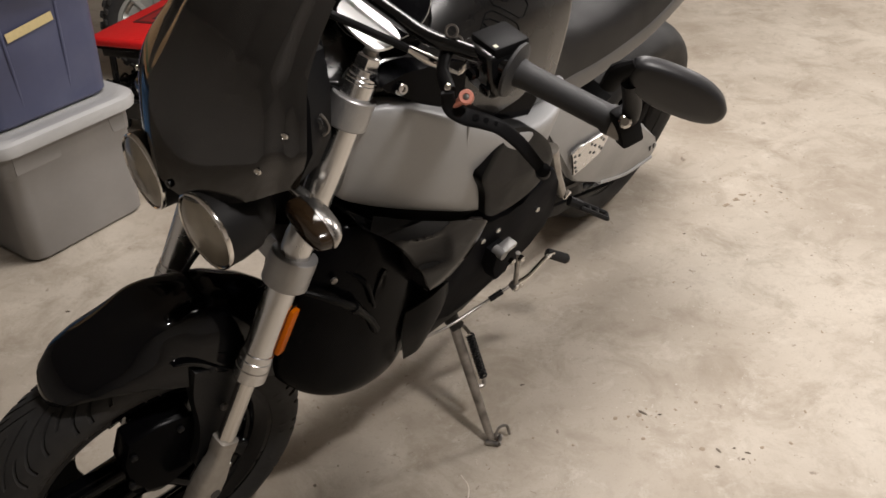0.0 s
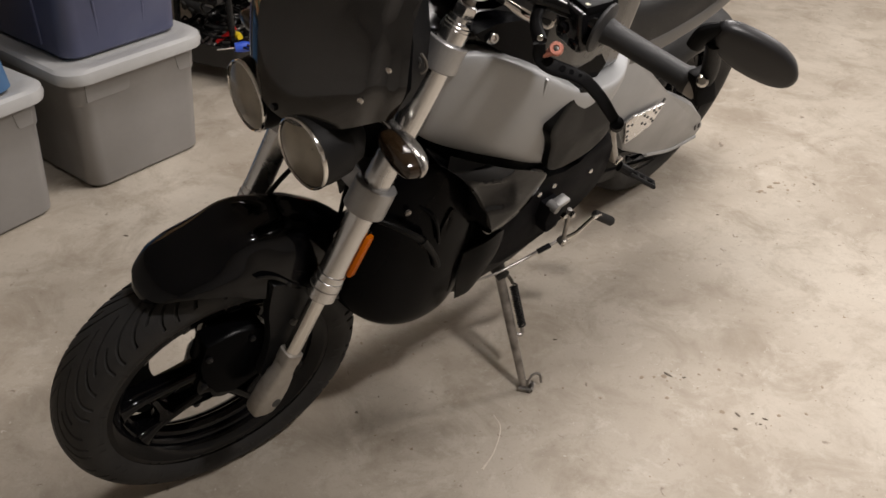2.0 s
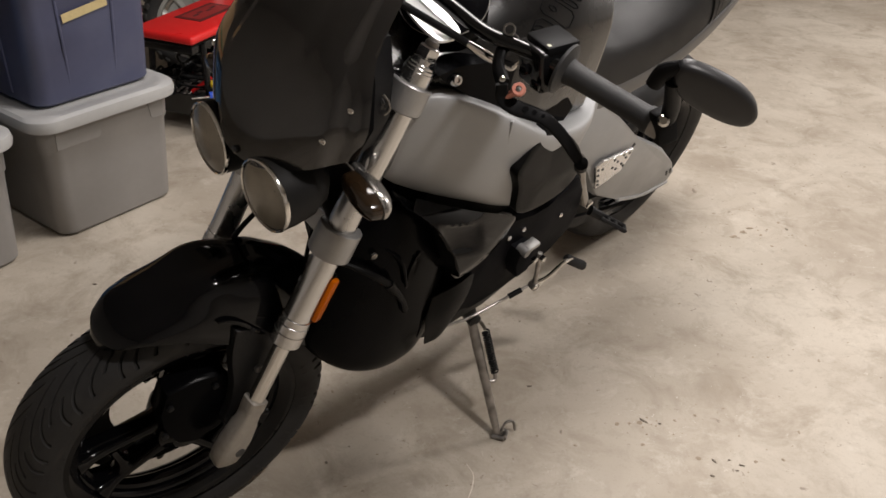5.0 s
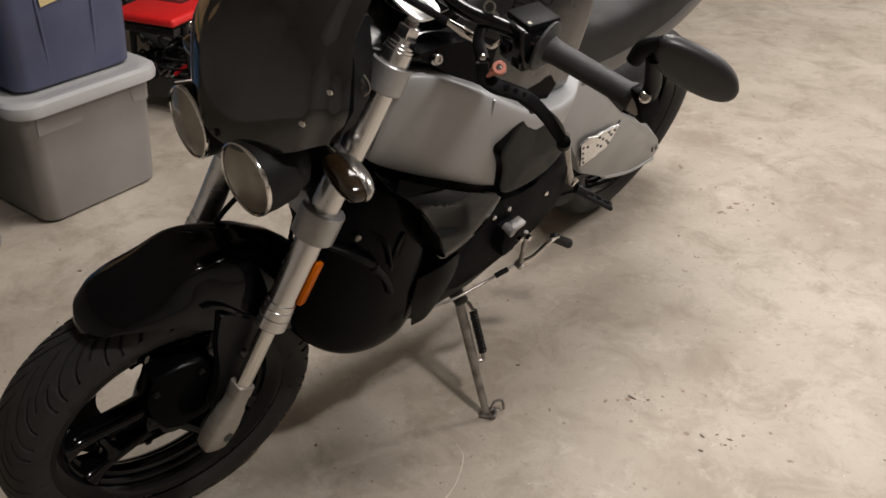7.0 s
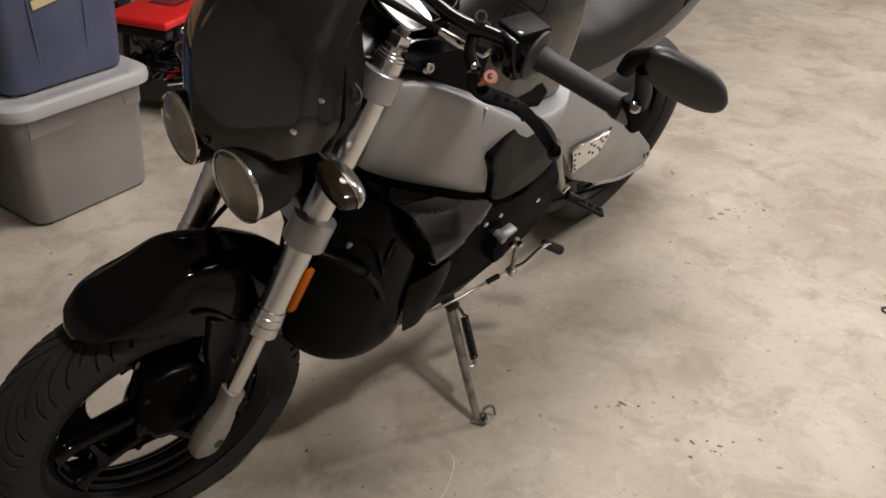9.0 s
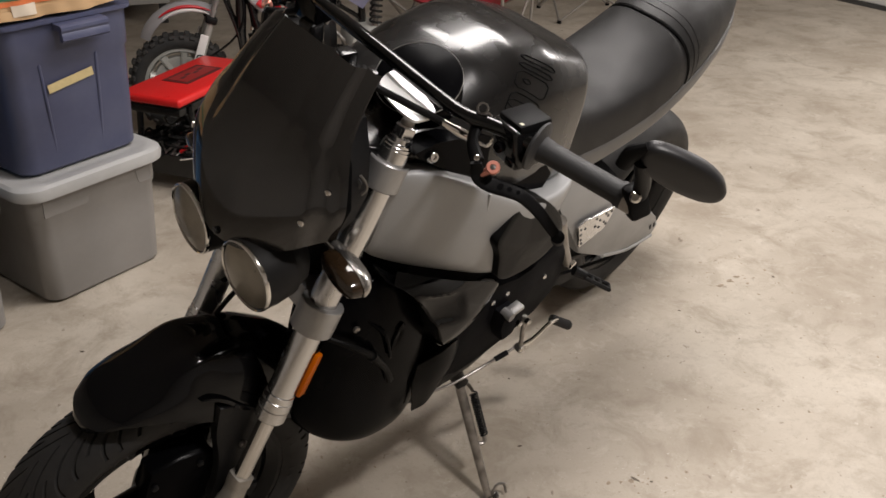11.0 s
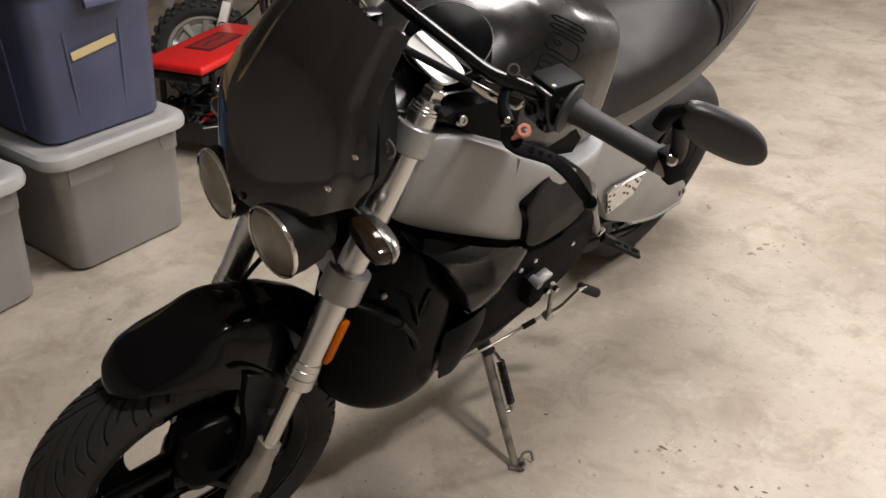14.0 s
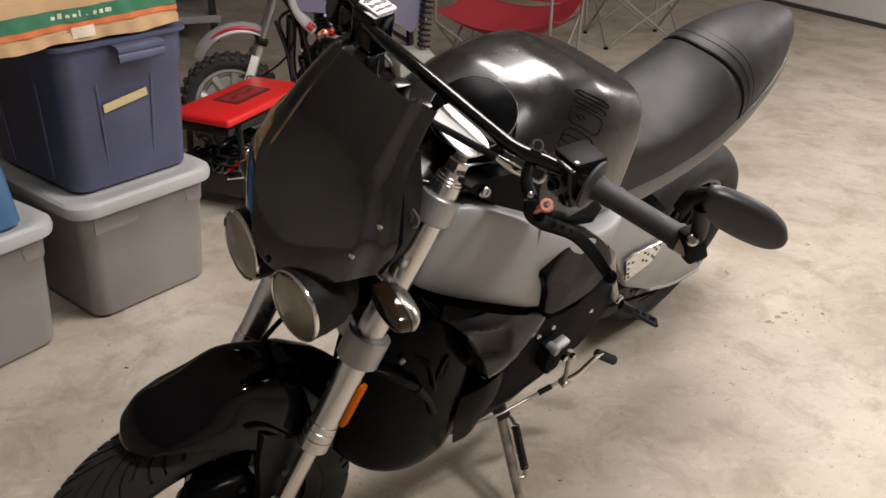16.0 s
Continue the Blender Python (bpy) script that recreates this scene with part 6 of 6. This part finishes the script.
        line = [Vector((0.06, -0.050 + (0.0 if off else 0.004), 0.378)) + Vector((math.cos(radians(d)), 0, math.sin(radians(d)))) * (0.208 + off * 0.8) for d in range(lo, hi, 8)]
        part("flash", tube(line, [r * (0.4 + 0.9 * math.sin(math.pi * i / (len(line) - 1))) for i in range(len(line))], 3, 8), mat, fender)
    head = Vector((0, 0, 0.236)) + up * 0.60
    part("number_board", block((0.02, 0.17, 0.18), Matrix.Translation(head + Vector((-0.06, 0, 0.02))) @ pose(0, 0, 0, 0, 20, 0), 0.008), STRIPE_WHITE, ob, "white number board")
    part("yoke", block((0.07, 0.18, 0.04), Matrix.Translation(head) @ pose(0, 0, 0, 0, 21, 0), 0.006), ENGINE_BLACK, ob)
    part("handlebar", tube([head + Vector((0.06, -0.36, 0.14)), head + Vector((0.04, -0.18, 0.14)), head + Vector((0.02, -0.06, 0.04)), head + Vector((0.02, 0.06, 0.04)), head + Vector((0.04, 0.18, 0.14)), head + Vector((0.06, 0.36, 0.14))], 0.011, 6, 12), SATIN_BLACK, ob)
    part("frame", tube([head, head + Vector((0.12, 0.0, -0.20)), head + Vector((0.18, 0, -0.44)), head + Vector((0.55, 0, -0.50)), head + Vector((0.62, 0, -0.22)), head + Vector((0.30, 0, -0.06)), head], 0.018, 6, 12), SATIN_BLACK, ob, "black tube frame")
    for y in (-0.07, 0.07):
        part("frame_tube", tube([head + Vector((0.10, y, -0.10)), head + Vector((0.14, y, -0.32)), head + Vector((0.20, y, -0.50)), head + Vector((0.5, y, -0.52))], 0.012, 6, 10), SATIN_BLACK, ob)
        part("radiator_shroud", loft([[(head.x + a, y * s, head.z + b) for a, b in ((0.02, 0.02), (0.22, 0.06), (0.36, -0.02), (0.30, -0.16), (0.12, -0.14))] for s in (1.0, 1.25)]), PURPLE_PLASTIC, ob, "lilac grey plastic shroud")
    # plastics, hoses and the engine behind the fork
    for y in (-0.06, 0.03):
        part("frame_plate", tube([(0.30, y, 0.62), (0.292, y, 0.53), (0.285, y, 0.42), (0.30, y, 0.34), (0.37, y, 0.26)], [0.026, 0.026, 0.022, 0.018, 0.018], 6, 10, flat=0.5), SATIN_BLACK, ob, "black frame plate")
        part("frame_tube", tube([(0.47, y, 0.47), (0.41, y, 0.40), (0.34, y, 0.36), (0.31, y, 0.30)], 0.014, 6, 10), SATIN_BLACK, ob)
        part("frame_tube", tube([(0.33, y, 0.43), (0.345, y, 0.36), (0.40, y, 0.28)], 0.013, 6, 10), SATIN_BLACK, ob)
        part("side_panel", loft([[(a, y * s, b) for a, b in ((0.62, 0.72), (0.92, 0.72), (0.90, 0.60), (0.84, 0.535), (0.74, 0.60))] for s in (1.0, 1.3)]), PURPLE_PLASTIC, ob, "lilac grey side panel")
    part("shroud", tube([(0.30, -0.07, 0.76), (0.315, -0.07, 0.68), (0.35, -0.07, 0.615), (0.39, -0.07, 0.562)], [0.035, 0.036, 0.034, 0.026], 6, 14, flat=0.5), FENDER_SILVER, ob, "silver plastic shroud with a red flash")
    part("flash", tube([(0.365, -0.092, 0.60), (0.385, -0.092, 0.575)], [0.018, 0.014], 2, 10, flat=0.5), STRIPE_RED, ob)
    part("clamp", tube([(0.43, -0.08, 0.555), (0.50, -0.08, 0.565)], 0.014, 2, 12), STRIPE_RED, ob, "red clamp")
    part("clamp", tube([(0.44, -0.085, 0.525), (0.51, -0.085, 0.545)], 0.010, 2, 12), CHROME, ob)
    part("hose", tube([(0.52, -0.07, 0.68), (0.50, -0.08, 0.60), (0.53, -0.07, 0.53), (0.60, -0.05, 0.48)], 0.016, 6, 10), SATIN_BLACK, ob)
    part("hose", tube([(0.22, -0.09, 0.62), (0.26, -0.10, 0.48), (0.275, -0.09, 0.36), (0.30, -0.08, 0.25)], 0.007, 6, 8), SATIN_BLACK, ob)
    coil = []
    for k in range(140):
        a = 2 * math.pi * 9 * k / 139
        coil.append((0.915 - 0.02 * k / 139 + 0.026 * math.cos(a), -0.09 + 0.026 * math.sin(a), 0.70 - 0.23 * k / 139))
    part("shock_spring", tube(coil, 0.006, 1, 6), SATIN_BLACK, ob, "black coil spring")
    part("shock_body", tube([(0.915, -0.09, 0.72), (0.893, -0.09, 0.45)], 0.014, 1, 10), STEEL, ob)
    part("crankcase", loft([[(0.86 + 0.10 * k * u, y, 0.375 + 0.085 * k * v) for u, v in oval(0, 0, 1, 1, 24, 2.8)] for y, k in ((-0.14, 0.5), (-0.135, 0.85), (-0.11, 1.0), (0.08, 1.0), (0.10, 0.8))]), WHEEL_GREY, ob, "pale grey engine case")
    rng = random.Random(5)
    for k in range(14):
        a = Vector((rng.uniform(0.30, 0.75), rng.uniform(-0.10, 0.02), rng.uniform(0.48, 0.70)))
        b = a + Vector((rng.uniform(-0.10, 0.12), rng.uniform(-0.04, 0.03), rng.uniform(-0.16, -0.05)))
        c2 = b + Vector((rng.uniform(-0.12, 0.12), rng.uniform(-0.02, 0.04), rng.uniform(-0.14, -0.04)))
        part("hose", tube([a, b, c2], rng.uniform(0.004, 0.011), 6, 8), SATIN_BLACK if k % 4 else STEEL, ob)
    for k in range(16):
        q = Vector((rng.uniform(0.32, 0.72), -0.115, rng.uniform(0.28, 0.66)))
        part("fastener", turned([(0, 0.009), (0.008, 0.009), (0.011, 0.005)], q, (rng.uniform(-0.5, 0.5), -1, rng.uniform(0, 0.6)), 8), CHROME if k % 2 else STEEL, ob)
    part("fuel_tank", loft([arch(head.x + x, w, head.z - 0.06, head.z + h, 17) for x, w, h in ((0.08, 0.04, 0.03), (0.14, 0.10, 0.09), (0.28, 0.12, 0.10), (0.40, 0.09, 0.06), (0.46, 0.05, 0.02))]), PURPLE_PLASTIC, ob, "lilac fuel tank")
    part("saddle", block((0.52, 0.16, 0.06), Matrix.Translation(head + Vector((0.66, 0, 0.02))) @ pose(0, 0, 0, 0, -4, 0), 0.02, 4), SEAT_VINYL, ob, "black saddle")
    engine = part("engine", loft([[(head.x + x, u * w, head.z - 0.38 + v * h) for u, v in oval(0, 0, 1, 1, 20, 3)] for x, w, h in ((0.16, 0.05, 0.05), (0.20, 0.09, 0.09), (0.32, 0.11, 0.12), (0.46, 0.10, 0.10), (0.50, 0.06, 0.06))]), ENGINE_BLACK, ob, "black cast engine")
    for k in range(6):
        part("cooling_fin", block((0.12, 0.13, 0.005), Matrix.Translation(head + Vector((0.25, 0, -0.27 + 0.018 * k))), 0.001), ENGINE_BLACK, engine)
    part("swingarm", tube([head + Vector((0.48, 0.05, -0.46)), Vector((1.25, 0.05, 0.236))], 0.018, 1, 10), SATIN_BLACK, ob)
    part("swingarm", tube([head + Vector((0.48, -0.05, -0.46)), Vector((1.25, -0.05, 0.236))], 0.018, 1, 10), SATIN_BLACK, ob)
    part("stand", tube([head + Vector((0.40, -0.08, -0.50)), (0.52, -0.22, 0.0)], 0.008, 1, 8), STEEL, ob)
    part("cable", tube([head + Vector((0, -0.05, 0.0)), head + Vector((0.08, -0.10, -0.16)), head + Vector((0.04, -0.09, -0.34)), Vector((0.02, -0.07, 0.30))], 0.005, 6, 8), MATT_BLACK, ob)


def camp_chair(name, label, m, cloth):
    ob = thing(name, label, "chair", m, "folding camp chairs")
    w, d, h = (0.34, 0.26, 0.40) if cloth else (0.27, 0.24, 0.40)
    if cloth:
        rings = []
        for j in range(9):
            v = -1 + 2 * j / 8
            rings.append([(u * (w + 0.02), v * d, h + 0.04 * u * u + 0.05 * v * v - 0.09 * (1 - u * u) * (1 - 0.5 * v * v) + 0.02 * v) for u in np.linspace(-1, 1, 13)])
        part("seat", thicken(loft(rings, closed=False), 0.005), RED_CLOTH, ob, "sagging dark red cloth seat")
        rings = [[(u * (w + 0.01), d + 0.02 + 0.10 * f - 0.03 * (1 - u * u), 0.46 + 0.36 * f) for u in np.linspace(-1, 1, 9)] for f in (0, 0.33, 0.66, 1)]
        part("backrest", thicken(loft(rings, closed=False), 0.005), RED_CLOTH, ob, "dark red cloth backrest")
    for s in (-1, 1):
        part("leg", tube([(w * s, -d, 0.012), (-w * s, -d, h)], 0.008, 1, 10), CHAIR_TUBE, ob)
        part("leg", tube([(w * s, d, 0.012), (-w * s, d, h)], 0.008, 1, 10), CHAIR_TUBE, ob)
        part("leg", tube([(w * s, -d, 0.012), (w * s, d, h)], 0.008, 1, 10), CHAIR_TUBE, ob)
        part("leg", tube([(w * s, d, 0.012), (w * s, -d, h)], 0.008, 1, 10), CHAIR_TUBE, ob)
        part("post", tube([(w * s, d, 0.012), (w * s, d + 0.12, 0.85)], 0.009, 1, 10), CHAIR_TUBE, ob)
        part("armrest", tube([(w * s, d + 0.06, 0.60), (w * s, -d, 0.60)], 0.010, 1, 10), RED_CLOTH if cloth else CHAIR_TUBE, ob)
        part("post", tube([(w * s, -d, h), (w * s, -d, 0.60)], 0.009, 1, 10), CHAIR_TUBE, ob)
        for y in (-d, d):
            part("foot", turned([(0, 0.016), (0.02, 0.014)], (w * s, y, 0), (0, 0, 1), 12), MATT_BLACK, ob)
    return ob


def build_background():
    camp_chair("camp_chair", "folding camp chair with dark red cloth", Matrix.Translation((0.03, 4.95, 0)) @ pose(0, 0, 0, 0, 0, -22), True)
    camp_chair("folding_chair", "bare grey tube folding chair frame", Matrix.Translation((0.95, 6.2, 0)) @ pose(0, 0, 0, 0, 0, 12), False)
    shelf = thing("storage_rack", "dark low storage rack with a grey board", "rack", Matrix.Translation((-2.75, 5.9, 0)) @ pose(0, 0, 0, 0, 0, 20))
    part("deck", block((1.5, 0.7, 0.05), pose(0, 0, 0.16), 0.006), BOARD_GREY, shelf, "grey board")
    part("deck", block((1.5, 0.7, 0.08), pose(0, 0, 0.50), 0.006), DARK_METAL, shelf)
    part("back_panel", block((1.5, 0.04, 1.1), pose(0, 0.35, 0.55), 0.006), DARK_METAL, shelf)
    for x in (-0.7, 0.7):
        for y in (-0.31, 0.31):
            part("post", block((0.05, 0.05, 1.1), pose(x, y, 0.55), 0.004), DARK_METAL, shelf)


build_totes()
build_stool()
build_cables()
build_pit_bike()
build_background()


# ---- marks on the floor ----
def floor_mark(name, label, x, y, length, width, turn_, mat, seed):
    rng = random.Random(seed)
    n = 14
    pts = []
    for k in range(n):
        a = 2 * math.pi * k / n
        f = rng.uniform(0.7, 1.15)
        pts.append((length / 2 * math.cos(a) * f, width / 2 * math.sin(a) * f))
    bm = plate(pts, "z", 0.0004, 0.0012, 0)
    return tagged(part(name, bm, mat, m=Matrix.Translation((x, y, 0)) @ pose(0, 0, 0, 0, 0, turn_), smooth=False), label, "mark", "floor marks", "structure")


for i, (x, y, ln, w, tr) in enumerate(((0.402, 1.471, 0.055, 0.012, -40), (0.44, 1.462, 0.02, 0.008, 0), (0.137, 1.582, 0.028, 0.008, 10), (-0.332, 1.299, 0.018, 0.014, 0), (-0.287, 1.351, 0.009, 0.008, 0), (0.525, 1.300, 0.026, 0.010, -30), (0.540, 1.346, 0.035, 0.009, -60), (0.575, 1.350, 0.02, 0.008, 20), (0.60, 1.335, 0.03, 0.008, -20), (0.585, 1.318, 0.02, 0.006, 0), (0.898, 2.40, 0.05, 0.02, 10), (0.86, 2.37, 0.06, 0.025, 30), (0.93, 2.43, 0.06, 0.02, 0), (1.053, 2.432, 0.03, 0.01, -60), (0.687, 2.215, 0.02, 0.008, 0), (0.128, 1.857, 0.012, 0.008, 0), (-1.096, 1.967, 0.035, 0.014, 0))):
    floor_mark("floor_mark", "dark smear on the concrete floor", x, y, ln * 0.42, w * 0.55, tr, FLOOR_MARK if i not in (10, 11, 12) else RUST_MARK, i)


def scatter_specks():
    """Tiny dark and rusty specks that lie in loose clusters on the concrete."""
    rng = random.Random(11)
    bm = bmesh.new()
    spots = [(0.58, 1.33, 0.10, 12), (0.92, 2.41, 0.16, 40), (0.40, 1.47, 0.07, 12), (1.35, 2.9, 0.5, 40), (0.9, 1.6, 0.6, 40), (-0.75, 1.55, 0.35, 34), (-0.1, 1.2, 0.5, 30), (1.5, 1.8, 0.6, 40), (0.3, 0.9, 0.5, 24), (1.9, 3.4, 0.8, 40)]
    for cx, cy, r, n in spots:
        for k in range(n):
            x, y = cx + rng.gauss(0, r * 0.6), cy + rng.gauss(0, r * 0.6)
            w = rng.uniform(0.0012, 0.0045) * rng.choice((0.6, 1, 1, 1.6))
            a0, sides = rng.uniform(0, 6.28), 6
            st = rng.uniform(0.4, 1.0)
            pts = [(x + w * math.cos(a0) * math.cos(t) - w * st * math.sin(a0) * math.sin(t), y + w * math.sin(a0) * math.cos(t) + w * st * math.cos(a0) * math.sin(t)) for t in [2 * math.pi * j / sides for j in range(sides)]]
            lo = [bm.verts.new((p, q, 0.0002)) for p, q in pts]
            hi = [bm.verts.new((x + (p - x) * 0.7, y + (q - y) * 0.7, 0.0009)) for p, q in pts]
            bm.faces.new(hi)
            for j in range(sides):
                bm.faces.new((lo[j], lo[(j + 1) % sides], hi[(j + 1) % sides], hi[j]))
    tagged(part("floor_specks", bm, RUST_MARK, smooth=False), "small brown specks of dirt on the concrete floor", "dirt", kind="stuff")


scatter_specks()
# pale curved scuff in the concrete near the stand's foot
scuff = tube([(-0.02, 1.31, 0.0), (-0.005, 1.27, 0.0), (-0.02, 1.20, 0.0), (-0.045, 1.15, 0.0)], [0.001, 0.0016, 0.0012, 0.0025], 8, 8)
for v in scuff.verts:
    v.co.z = 0.0004 + max(0, v.co.z) * 0.5
tagged(part("floor_scuff", scuff, FLOOR_CHALK), "pale curved scuff on the concrete floor", "mark", "floor marks", "structure")

washer = thing("washer", "small dark rubber washer lying on the concrete", "washer", Matrix.Translation((1.224, 1.870, 0)))
part("ring", turned([(0.0004, 0.011), (0.0004, 0.019), (0.003, 0.019), (0.003, 0.011), (0.0004, 0.011)], (0, 0, 0), (0, 0, 1), 32, cap=False), RUBBER, washer)
